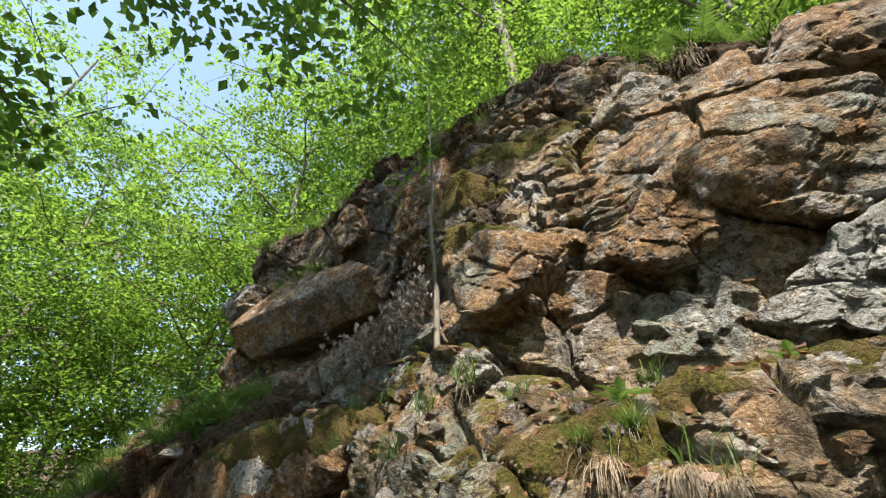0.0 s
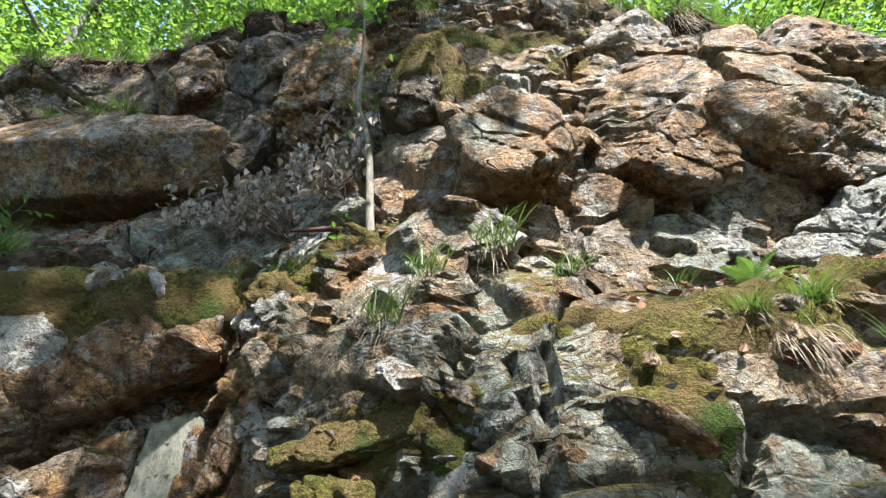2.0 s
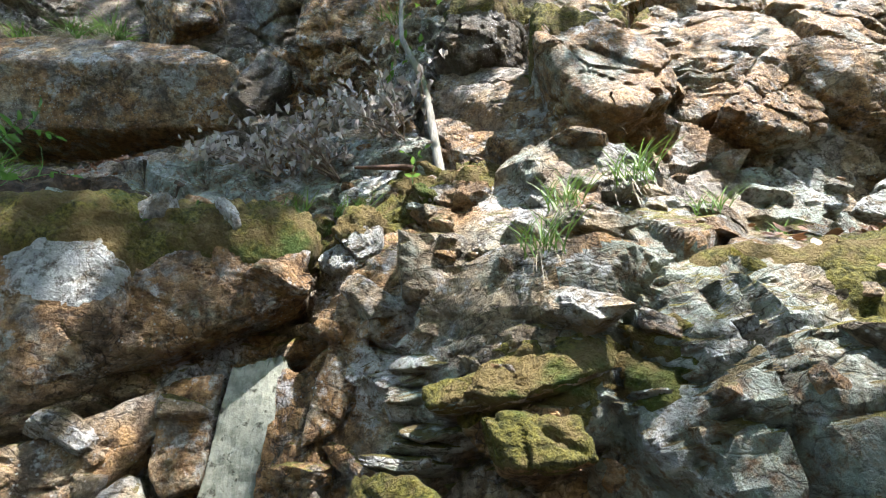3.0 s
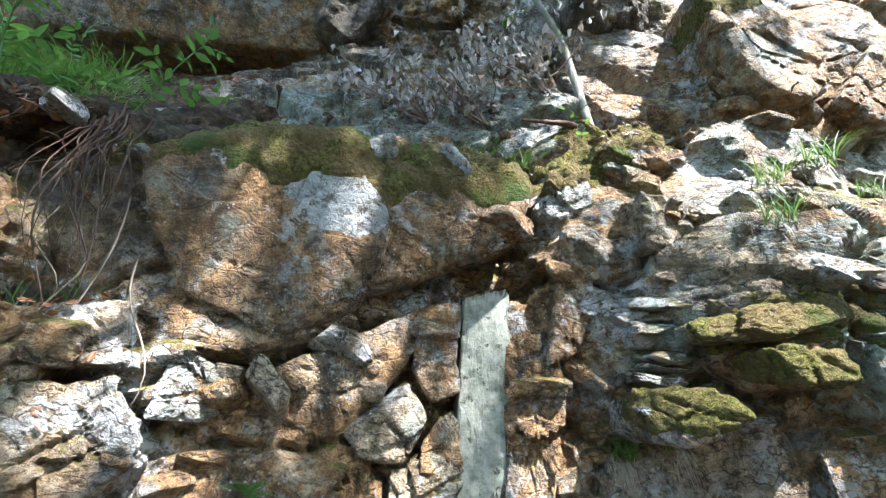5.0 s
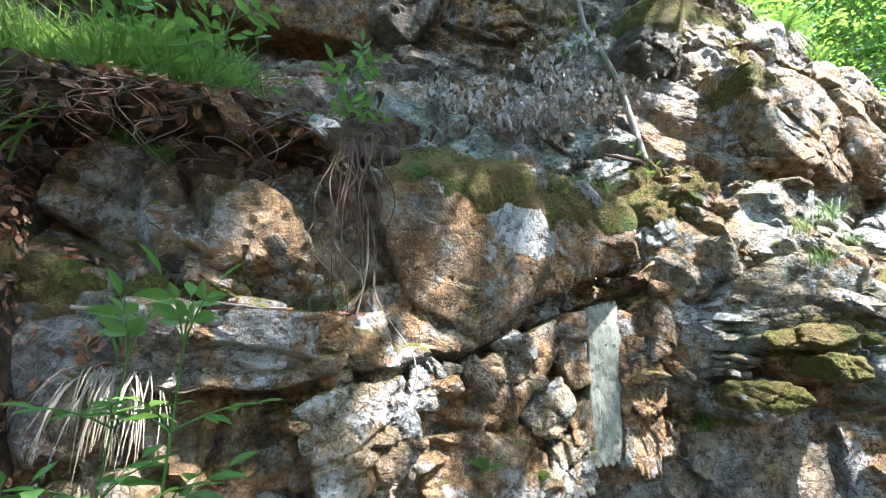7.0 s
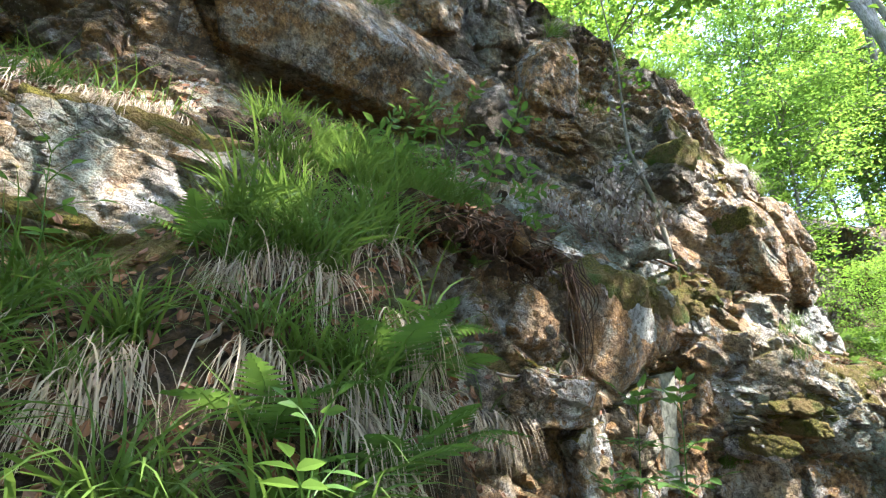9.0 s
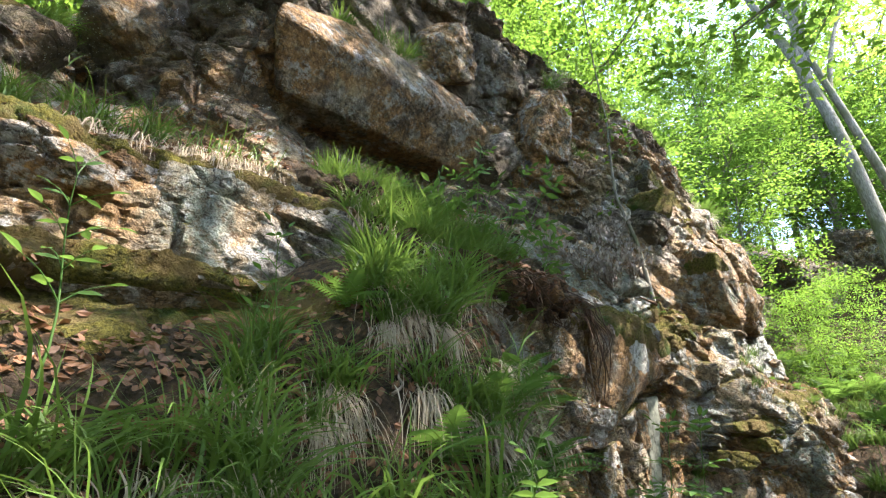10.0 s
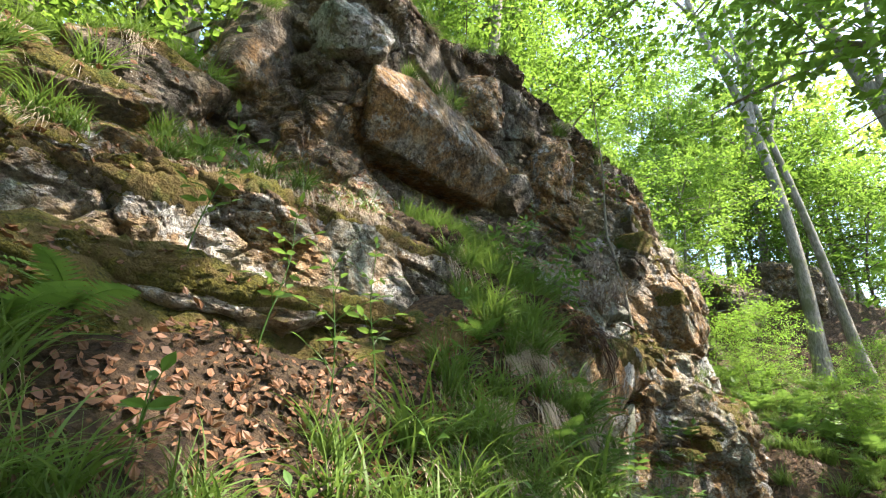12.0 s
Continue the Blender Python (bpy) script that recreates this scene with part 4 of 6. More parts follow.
# where the sun finds a way between the crowns: a sunlit place on the rock, and the width of the gap
GAPS = [(0.13, 2.0, 2.52, 0.42), (-0.92, 1.8, 3.34, 0.16), (-0.72, 1.6, 2.06, 0.16), (-0.15, 2.4, 3.98, 0.2), (0.61, 2.2, 3.3, 0.42), (-0.4, 1.55, 1.83, 0.12), (-3.17, 1.9, 2.36, 0.3), (-3.79, 1.9, 1.74, 0.16),
        (-3.83, 1.95, 1.45, 0.24), (-4.16, 1.9, 1.97, 0.14), (-2.05, 1.95, 1.74, 0.2), (-1.3, 1.95, 2.53, 0.16), (-2.84, 2.15, 1.4, 0.13), (-7.33, 2.45, 2.46, 0.25), (-6.55, 2.45, 2.48, 0.22), (-6.16, 2.4, 2.7, 0.34),
        (-5.89, 2.7, 3.4, 0.28), (-5.69, 2.9, 4.74, 0.28), (-7.24, 1.6, 1.64, 0.3), (-6.62, 1.75, 2.04, 0.28), (-7.0, 2.2, 2.5, 0.34), (-7.92, 3.0, 3.23, 0.35), (-0.38, 2.05, 2.73, 0.25), (-5.1, 2.7, 3.4, 0.22),
        (0.4, 2.2, 3.1, 0.5), (0.25, 2.1, 2.5, 0.5), (0.0, 1.75, 2.05, 0.36), (-0.3, 2.15, 3.2, 0.2), (-1.9, 2.0, 1.55, 0.3), (-1.5, 1.75, 2.0, 0.24), (-1.25, 1.5, 1.62, 0.22), (-2.05, 1.95, 1.3, 0.24), (-1.7, 1.65, 1.8, 0.2), (-4.15, 1.75, 1.7, 0.2), (0.5, 2.3, 3.8, 0.5), (0.95, 2.3, 3.5, 0.5), (1.0, 2.2, 2.7, 0.5), (-0.5, 2.4, 4.3, 0.3), (-2.3, 2.05, 2.42, 0.2), (-2.9, 2.2, 2.75, 0.12), (-5.3, 2.4, 2.65, 0.2), (-6.9, 2.4, 2.85, 0.3), (-6.2, 2.4, 2.7, 0.45), (-7.25, 2.4, 2.55, 0.36), (-6.9, 1.7, 2.0, 0.45), (-5.85, 2.35, 2.75, 0.28), (-0.1, 1.75, 2.1, 0.45), (-5.6, 2.7, 3.3, 0.2), (-3.95, 1.78, 1.5, 0.28), (-4.25, 1.72, 1.6, 0.28), (-2.0, 2.0, 1.85, 0.25), (-1.6, 1.6, 1.5, 0.22)]


def open_to_sun(x, y, turn, scale, base):
    """For a shade tree at this place: which leaves stay, so that sunbeams pass between the twigs."""
    m = pose(x, y, base - 0.1, 0, 0, turn)
    a, s = np.array(m)[:3, :3] * scale, np.array(TO_SUN)
    u = np.cross(s, (0, 0, 1))
    u /= np.linalg.norm(u)
    w2 = np.cross(u, s)

    def flat(p):
        return np.stack([p @ u, p @ w2, np.zeros(p.shape[:-1])], -1)

    dense = flat(np.array((-4.0, 3.0, 5.0)))

    sunny, lower = flat(np.array((0.4, 2.1, 3.0))), flat(np.array((-2.9, 2.0, 1.8)))

    def keep(p):
        w = p @ a.T + np.array((x, y, base - 0.1))
        q = flat(w)
        dark = np.exp(-(((q - dense) / 2.2) ** 2).sum(1))
        bright = np.exp(-(((q - sunny) / 1.2) ** 2).sum(1))
        middle = np.exp(-(((q - lower) / 1.1) ** 2).sum(1))
        stay = fractal(q, 1.5, 2, 91) < 0.07 + 1.6 * dark - 0.35 * bright - 0.16 * middle
        for gx, gy, gz, r in GAPS:
            off = np.linalg.norm(q - flat(np.array((gx, gy, gz))), axis=1)
            stay &= off > r * 1.25 * (0.8 + 0.35 * smooth_noise(w * 1.7, 9))
        return stay

    return keep


# below the path; their crowns shade the rock
for i, (x, y, k, s) in enumerate(((-3.5, -5.0, 1, 0.85), (0.5, -5.0, 0, 0.95), (3.8, -4.0, 1, 0.8), (-7.5, -7.4, 0, 0.9), (5.5, -8.0, 1, 1.0), (0.5, -9.5, 1, 1.0), (-10.5, -7, 1, 0.9), (-3.0, -8.0, 0, 1.0), (7.5, -3.5, 0, 0.9), (-1.6, -3.0, 0, 1.0), (2.2, -6.8, 1, 0.9), (-5.4, -6.4, 1, 0.9), (-9.6, -8.0, 0, 0.85), (-2.6, -2.0, 1, 0.85), (0.9, -2.8, 1, 1.22))):
    base, turn = float(ground_height(x, y)), rt.uniform(0, 360)
    tall = (13, 15)[k]
    tree = build_tree(20 + i, tall, (0.16, 0.2)[k], 0.30, 4.0, 440, 36, 0.125, BARK, LEAF, 0.8, gaps=open_to_sun(x, y, turn, s, base))
    tree.matrix_basis = pose(x, y, base - 0.1, 0, 0, turn) @ Matrix.Scale(s, 4)


def leaning_beech(base, path, girth, seed, limbs, label):
    """A tall beech beside the path: trunk through the given places, then forking limbs with leaves."""
    rnd = np.random.RandomState(seed)
    z = float(ground_height(*base))
    pts = np.array([(base[0], base[1], z - 0.3)] + path, float)
    d = np.concatenate([[0], np.cumsum(np.linalg.norm(np.diff(pts, axis=0), axis=1))])
    s = np.linspace(0, 1, 24)
    way = np.stack([np.interp(s * d[-1], d, pts[:, k]) for k in range(3)], -1)
    for _ in range(3):
        way[1:-1] = (way[:-2] + 2 * way[1:-1] + way[2:]) / 4
    way[:, :2] += 0.06 * np.stack([np.sin(s * 9 + seed), np.cos(s * 8)], -1)
    thing = new("tree")
    v, f = tube(way, girth * (1 - 0.62 * s) * (1 + 0.5 * np.exp(-s * 24)), 14)
    mesh_object("trunk", v, f, BARK, thing, smooth=True)
    anchors = []
    for start, tip, r in limbs:
        at = way[int(start * 23)]
        t = np.linspace(0, 1, 10)
        p = at + np.outer(t, np.array(tip) - at) + np.stack([0.15 * np.sin(t * 6 + seed) * t, 0.15 * np.cos(t * 5) * t, 0.5 * np.sin(t * 3.1)], -1)
        v, f = tube(p, r * (1 - 0.85 * t) + 0.004, 9)
        mesh_object("limb", v, f, BARK, thing, smooth=True)
        for i in range(26):
            k = rnd.randint(3, 10)
            anchors.append(p[k] + rnd.normal(size=3) * np.array((0.9, 0.9, 0.5)))
    v, f = spray_leaves(np.array(anchors), np.zeros((len(anchors), 3)), rnd, 34, 0.65, 0.12)
    stay = open_to_sun(0, 0, 0, 1, 0.1)(v.reshape(-1, 4, 3).mean(1))
    v = v.reshape(-1, 4, 3)[stay].reshape(-1, 3)
    k = np.arange(len(v) // 4) * 4
    mesh_object("crown", v, np.concatenate([np.stack([k, k + 2, k + 1], -1), np.stack([k, k + 3, k + 2], -1)]), LEAF, thing)
    return tagged(thing, label, "tree", "woodland trees")


leaning_beech((10.1, 1.6), [(10.2, 1.54, 6.3), (10.1, 1.79, 10.5), (10.1, 2.2, 13.9), (9.8, 3.0, 18.1), (9.6, 3.6, 22.9)], 0.22, 3, [(0.55, (10.8, 0.55, 20.2), 0.17), (0.5, (10.5, 1.4, 19.5), 0.13), (0.8, (8.5, 4.7, 20.2), 0.08), (0.8, (11.6, 4.1, 21.6), 0.08), (0.9, (7.7, 1.9, 21.6), 0.07)], "tall leaning beech with a forked grey trunk")
leaning_beech((10.75, 0.6), [(10.6, 0.96, 6.6), (10.4, 1.38, 9.9), (10.2, 1.8, 13.7), (10.2, 2.1, 18.8)], 0.155, 4, [(0.6, (12.1, 0.25, 17.4), 0.08), (0.7, (9.1, 0.25, 17.4), 0.07), (0.8, (11.6, 3.3, 18.8), 0.07)], "slim leaning beech beside the forked one")
leaning_beech((6.6, -2.5), [(6.24, -1.7, 4.7), (5.72, -1.05, 9.1), (5.33, -0.4, 13.2), (5.07, 0.12, 17.1)], 0.26, 5, [(0.5, (6.76, -2.5, 13.8), 0.12), (0.55, (4.16, -1.57, 14.5), 0.09), (0.7, (6.5, 1.03, 16.4), 0.08), (0.75, (3.5, 1.16, 16.4), 0.08)], "leaning beech with spreading limbs over the path")
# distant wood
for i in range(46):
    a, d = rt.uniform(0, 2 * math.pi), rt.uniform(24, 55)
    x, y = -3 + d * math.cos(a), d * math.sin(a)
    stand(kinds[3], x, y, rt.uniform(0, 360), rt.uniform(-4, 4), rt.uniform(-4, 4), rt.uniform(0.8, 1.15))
for tree in kinds:
    for o in (*tree.children_recursive, tree):
        bpy.data.objects.remove(o)


# ---- what grows and lies on the rock ----
from mathutils.bvhtree import BVHTree

ground_p = np.array([v.co[:] for v in ground.data.vertices])
ground_f = np.array([p.vertices[:] for p in ground.data.polygons])
near_ground = (np.abs(ground_p[ground_f[:, 0], 0] + 3) < 15) & (np.abs(ground_p[ground_f[:, 0], 1]) < 8)
tree_v, tree_f, base = [], [], 0
for v, f, _ in SURFACES:
    tree_v += v.tolist()
    tree_f += (f + base).tolist()
    base += len(v)
tree_v += ground_p.tolist()
tree_f += (ground_f[near_ground] + base).tolist()
bank_faces = ground_f[near_ground & (ground_p[ground_f[:, 0], 0] < -4.5) & (ground_p[ground_f[:, 0], 0] > -9) & (ground_p[ground_f[:, 0], 1] > 0.8) & (ground_p[ground_f[:, 0], 1] < 2.8)]
SURFACES.append((ground_p, bank_faces, np.array([v.normal[:] for v in ground.data.vertices])))
BVH = BVHTree.FromPolygons([Vector(v) for v in tree_v], tree_f)


def drop(x, y, z=8.0):
    """The surface straight below a place."""
    hit, normal, _, _ = BVH.ray_cast(Vector((x, y, z)), Vector((0, 0, -1)))
    return (hit, normal if normal.z > 0 else -normal) if hit else (Vector((x, y, 0)), Vector((0, 0, 1)))


def wall(x, z, y=0.6):
    """The rock straight ahead at a height."""
    hit, normal, _, _ = BVH.ray_cast(Vector((x, y, z)), Vector((0, 1, 0)))
    return (hit, normal if normal.y < 0 else -normal) if hit else (Vector((x, 2.0, z)), Vector((0, -1, 0)))


def sheet(name, middle, reach, thick, material, flat, lumps, seed, label, category, kind=""):
    """A carpet that lies on the rock round a place: the rock's own surface, raised into cushions, with a ragged edge."""
    parts = []
    for v, f, n in SURFACES:
        d = (v - np.array(middle)) / np.array(reach)
        inside = (d * d).sum(1)
        if inside.min() > 1:
            continue
        ragged = inside + 0.8 * fractal(v, 3.6, 4, seed, 0.6) + np.clip(flat - n[:, 2], 0, 2) * 1.6
        strength = np.clip((1 - ragged) / 0.45, -0.2, 1)
        keep = (strength[f] > -0.05).any(1)
        if not keep.any():
            continue
        used = np.unique(f[keep])
        index = np.full(len(v), -1)
        index[used] = np.arange(len(used))
        p = v[used]
        _, gap = facets(p + 0.02 * np.stack([fractal(p, 11, 2, seed)] * 3, -1), lumps, seed + 3)
        rise = np.where(strength[used] > 0, 1.0 * thick * np.sqrt(np.clip(strength[used], 0, 1)) * (0.35 + 1.2 * np.clip(gap, 0, 0.7)) * (1 + 0.5 * fractal(p, 5, 2, seed + 8)), -0.02) + 0.005 * fractal(p, 40, 2, seed)
        raised = p + (0.6 * n[used] + np.array((0, 0, 0.4))) * rise[:, None]
        parts.append((raised, index[f[keep]] if f.shape[1] == 3 else index[f[keep]]))
    if not parts:
        return None
    verts, faces, k = [], [], 0
    for p, f in parts:
        verts.append(p)
        faces += (f + k).tolist()
        k += len(p)
    return tagged(mesh_object(name, np.concatenate(verts), faces, material, smooth=True), label, category, "", kind)


for i, (place, reach, thick) in enumerate((
        ((-3.05, 2.05, 2.52), (0.80, 0.34, 0.20), 0.040), ((-2.50, 2.10, 2.50), (0.36, 0.24, 0.14), 0.045), ((-0.75, 1.62, 2.04), (0.40, 0.22, 0.13), 0.04),
        ((-0.86, 1.5, 1.80), (0.12, 0.2, 0.22), 0.03), ((-1.72, 1.66, 1.76), (0.34, 0.16, 0.10), 0.045), ((-1.86, 1.72, 1.58), (0.20, 0.16, 0.10), 0.05),
        ((-0.20, 1.72, 2.13), (0.20, 0.22, 0.09), 0.05), ((0.42, 1.85, 2.16), (0.36, 0.22, 0.12), 0.045), ((-1.60, 2.28, 4.20), (0.40, 0.34, 0.18), 0.05), ((-1.28, 1.95, 3.40), (0.24, 0.26, 0.10), 0.03),
        ((-1.30, 2.0, 2.72), (0.3, 0.2, 0.12), 0.02), ((-1.95, 2.2, 2.75), (0.36, 0.3, 0.2), 0.035), ((-4.25, 1.74, 1.84), (0.42, 0.18, 0.10), 0.03), ((-4.7, 1.74, 1.95), (0.3, 0.16, 0.22), 0.025),
        ((-6.80, 2.40, 2.86), (0.42, 0.3, 0.14), 0.05), ((-6.30, 2.45, 2.88), (0.5, 0.24, 0.10), 0.035), ((-7.30, 2.50, 2.70), (0.26, 0.3, 0.16), 0.045), ((-5.55, 2.32, 2.86), (0.5, 0.25, 0.12), 0.035),
        ((-7.45, 3.1, 3.85), (0.4, 0.4, 0.16), 0.04), ((-7.9, 2.9, 3.4), (0.45, 0.3, 0.16), 0.03), ((-8.2, 2.6, 2.7), (0.6, 0.4, 0.3), 0.03), ((-3.5, 2.05, 2.66), (0.3, 0.2, 0.14), 0.04), ((-0.3, 2.0, 2.38), (0.5, 0.2, 0.12), 0.03),
        ((0.05, 2.1, 2.72), (0.2, 0.2, 0.1), 0.03), ((-0.72, 2.3, 4.2), (0.25, 0.3, 0.2), 0.03), ((-1.0, 2.5, 4.6), (0.6, 0.3, 0.16), 0.03), ((0.9, 1.95, 2.3), (0.5, 0.3, 0.14), 0.04), ((-2.4, 1.8, 1.35), (0.3, 0.3, 0.14), 0.03), ((-7.15, 2.0, 2.10), (0.62, 0.4, 0.22), 0.045), ((-6.35, 2.05, 2.16), (0.58, 0.34, 0.2), 0.045), ((-8.0, 2.1, 2.2), (0.5, 0.4, 0.16), 0.04), ((-2.65, 2.10, 2.48), (0.45, 0.32, 0.22), 0.045), ((-3.6, 1.95, 2.52), (0.36, 0.28, 0.2), 0.04), ((-2.3, 2.2, 2.62), (0.4, 0.3, 0.2), 0.04), ((-7.0, 1.92, 2.08), (0.95, 0.34, 0.3), 0.05), ((-1.75, 1.7, 1.74), (0.42, 0.25, 0.16), 0.035), ((-2.04, 1.76, 1.5), (0.24, 0.2, 0.16), 0.035), ((-1.7, 1.63, 1.62), (0.2, 0.14, 0.1), 0.03), ((-5.9, 1.95, 2.1), (0.5, 0.25, 0.25), 0.04))):
    sheet("moss_patch", place, reach, thick, MOSS, 0.0, 0.075, 200 + 3 * i, "thick yellow-green moss cushion on a rock ledge", "moss", "stuff")
TURF_LABEL = "dark overhanging turf with roots and dead leaves"
sheet("turf", (-4.55, 2.45, 2.85), (1.05, 0.75, 0.55), 0.11, SOIL, -0.2, 0.16, 311, TURF_LABEL, "turf", "structure")
sheet("turf", (-5.2, 2.6, 3.1), (0.7, 0.5, 0.35), 0.08, SOIL, -0.1, 0.16, 321, TURF_LABEL, "turf", "structure")
for i, (x, w) in enumerate(((1.5, 0.8), (0.5, 0.7), (-0.5, 0.7), (-1.5, 0.8), (-2.7, 0.9), (-3.8, 0.9), (-5.0, 0.9), (-6.0, 0.6))):
    ks = [s[0] for s in SECTIONS][::-1]
    y, z = np.interp(x, ks, [s[8][0] for s in SECTIONS][::-1]), np.interp(x, ks, [s[8][1] for s in SECTIONS][::-1])
    sheet("turf", (x, y + 0.25, z + 0.05), (w, 0.65, 0.32), 0.07, SOIL, 0.0, 0.16, 331 + i, "dark turf on the top edge of the rock", "turf", "structure")


def ribbons(starts, ways, lengths, widths, bend, rnd, segments=4):
    """Arching grass blades."""
    n = len(starts)
    side = np.cross(ways, np.array((0, 0, 1.0)) + rnd.normal(size=(n, 3)) * 0.3)
    side /= np.maximum(np.linalg.norm(side, axis=1, keepdims=True), 1e-6)
    p, d = starts.copy(), ways.copy()
    rows = []
    for i in range(segments + 1):
        w = widths * (1 - (i / segments) ** 2.2) * (0.7 + 0.3 * min(1, i)) + 0.0004
        rows.append(np.stack([p - side * w[:, None], p + side * w[:, None]], 1))
        p = p + d * (lengths / segments)[:, None]
        d = d + bend * (1.0 / segments)
        d = d / np.linalg.norm(d, axis=1, keepdims=True)
    v = np.stack(rows, 1).reshape(-1, 3)
    k = np.arange(n)[:, None] * (segments + 1) * 2 + np.arange(segments)[None] * 2
    f = np.stack([k, k + 1, k + 3, k + 2], -1).reshape(-1, 4)
    return v, f


def grass_tuft(seed, green, dead, length, droop, width=0.0048, spread=0.05):
    """A tuft of wood grass on a slope that falls towards -y: fresh blades above, straw hanging below."""
    rnd = np.random.RandomState(seed)
    tuft = new("grass_tuft")
    if green:
        s = np.concatenate([rnd.normal(size=(green, 2)) * spread, rnd.uniform(-0.02, 0.01, (green, 1))], 1)
        a = rnd.uniform(0, 2 * np.pi, green)
        w = np.stack([np.cos(a) * 0.42, np.sin(a) * 0.42 - 0.22, np.full(green, 1.0)], -1) + rnd.normal(size=(green, 3)) * 0.15
        w /= np.linalg.norm(w, axis=1, keepdims=True)
        bend = np.stack([np.cos(a) * 0.7, np.sin(a) * 0.7 - 0.35, np.full(green, -droop)], -1) * rnd.uniform(0.5, 1.3, (green, 1))
        v, f = ribbons(s, w, length * rnd.uniform(0.45, 1.15, green), width * rnd.uniform(0.6, 1.3, green), bend, rnd, 5)
        mesh_object("foliage", v, f, GRASS, tuft)["kind"] = "stuff"
    if dead:
        s = np.concatenate([rnd.normal(size=(dead, 2)) * spread, rnd.uniform(-0.03, 0.0, (dead, 1))], 1)
        w = np.stack([rnd.normal(size=dead) * 0.26, -0.75 + rnd.normal(size=dead) * 0.3, -0.25 + rnd.normal(size=dead) * 0.3], -1)
        w /= np.linalg.norm(w, axis=1, keepdims=True)
        bend = np.stack([rnd.normal(size=dead) * 0.2, np.full(dead, -0.1), np.full(dead, -2.8)], -1)
        v, f = ribbons(s, w, length * rnd.uniform(0.4, 0.95, dead), width * 0.45 * rnd.uniform(0.5, 1.2, dead), bend, rnd, 5)
        mesh_object("straw", v, f, DRY_GRASS, tuft, "pale dead straw")["kind"] = "stuff"
    return tagged(tuft, "tuft of long green wood grass with dead straw", "grass", "grass tufts")


TUFTS = [grass_tuft(1, 75, 95, 0.42, 1.3), grass_tuft(2, 95, 60, 0.36, 1.0), grass_tuft(3, 60, 120, 0.40, 1.5), grass_tuft(4, 110, 15, 0.30, 0.8), grass_tuft(5, 70, 45, 0.50, 1.6, 0.006), grass_tuft(6, 12, 130, 0.34, 1.4)]
TUFTS[5]["label"] = "hanging tuft of pale dead grass"
SMALL = grass_tuft(7, 45, 12, 0.17, 0.7, 0.0024, 0.035)
SMALL["label"] = "small tuft of fine green grass"
rg = random.Random(11)


def plant(thing, at, scale, turn=None, tip=0.0):
    m = pose(at.x, at.y, at.z - 0.01, tip, 0, rg.uniform(-50, 50) if turn is None else turn)
    ob = copy_thing(thing, m)
    ob.scale = (scale, scale, scale)
    return ob


def bare(x, y):
    """Places on the bank that stay free of grass: the leaf litter and the mossy ledge behind it."""
    return (x < -5.85 and y > 1.72) or (-7.5 < x < -6.2 and 1.42 < y < 1.75)


def joined_tufts(jobs, label):
    """Many far tufts in one object."""
    stuff = {}
    for thing, at, scale, turn in jobs:
        m = np.array(pose(at.x, at.y, at.z - 0.01, 0, 0, turn))
        for part in thing.children:
            v = np.array([c.co[:] for c in part.data.vertices]) * scale
            f = np.array([p.vertices[:] for p in part.data.polygons])
            stuff.setdefault(part.data.materials[0].name, []).append((v @ m[:3, :3].T + m[:3, 3], f))
    for name, pieces in stuff.items():
        v, f = joined(pieces)
        tagged(mesh_object("grass_cover", v, f, bpy.data.materials[name]), label, "grass", kind="stuff")


# the bank west of the low wall
for i in range(130):
    x = -5.0 - 3.9 * rg.random() ** 1.15
    y = 0.55 + 1.5 * rg.random()
    if fractal(np.array([x, y, 0.0]), 1.5, 2, 77) < -0.22 or bare(x, y):
        continue
    at, n = drop(x, y, 2.35)
    plant(TUFTS[rg.choice((0, 0, 1, 1, 2, 3, 4, 4))], at, rg.uniform(0.55, 1.05))
for x, y, s in ((-5.3, 1.32, 1.15), (-5.42, 1.2, 1.0), (-5.85, 1.5, 0.9), (-6.3, 1.35, 1.1), (-5.65, 1.0, 1.2), (-6.6, 1.1, 1.15), (-5.1, 1.4, 0.9), (-6.05, 1.15, 1.0), (-6.95, 1.2, 1.1), (-4.62, 1.45, 0.9), (-5.95, 0.85, 1.1), (-7.3, 1.0, 1.1)):
    plant(TUFTS[5], drop(x, y, 2.35)[0], s, rg.uniform(-20, 20))
    plant(TUFTS[2], drop(x + 0.03, y + 0.06, 2.35)[0], 0.8 * s, rg.uniform(-20, 20))
jobs = []
for i in range(150):
    x, y = -5.0 - 4.1 * rg.random(), 0.5 + 1.5 * rg.random()
    if fractal(np.array([x, y, 5.0]), 1.3, 2, 79) > -0.15 and not bare(x, y):
        jobs.append((TUFTS[rg.choice((0, 0, 2, 2, 4))], drop(x, y, 2.35)[0], rg.uniform(0.35, 0.8), rg.uniform(-50, 50)))
for i in range(52):
    jobs.append((TUFTS[rg.choice((0, 1, 1, 4, 4))], drop(rg.uniform(-8.0, -5.3), rg.uniform(0.75, 1.30), 2.35)[0], rg.uniform(0.45, 0.8), rg.uniform(-50, 50)))
for i in range(18):
    jobs.append((TUFTS[rg.choice((0, 2, 2, 4))], drop(rg.uniform(-6.2, -5.0), rg.uniform(0.95, 1.9), 2.35)[0], rg.uniform(0.5, 0.95), rg.uniform(-40, 40)))
joined_tufts(jobs, "dense green grass and straw covering the bank")
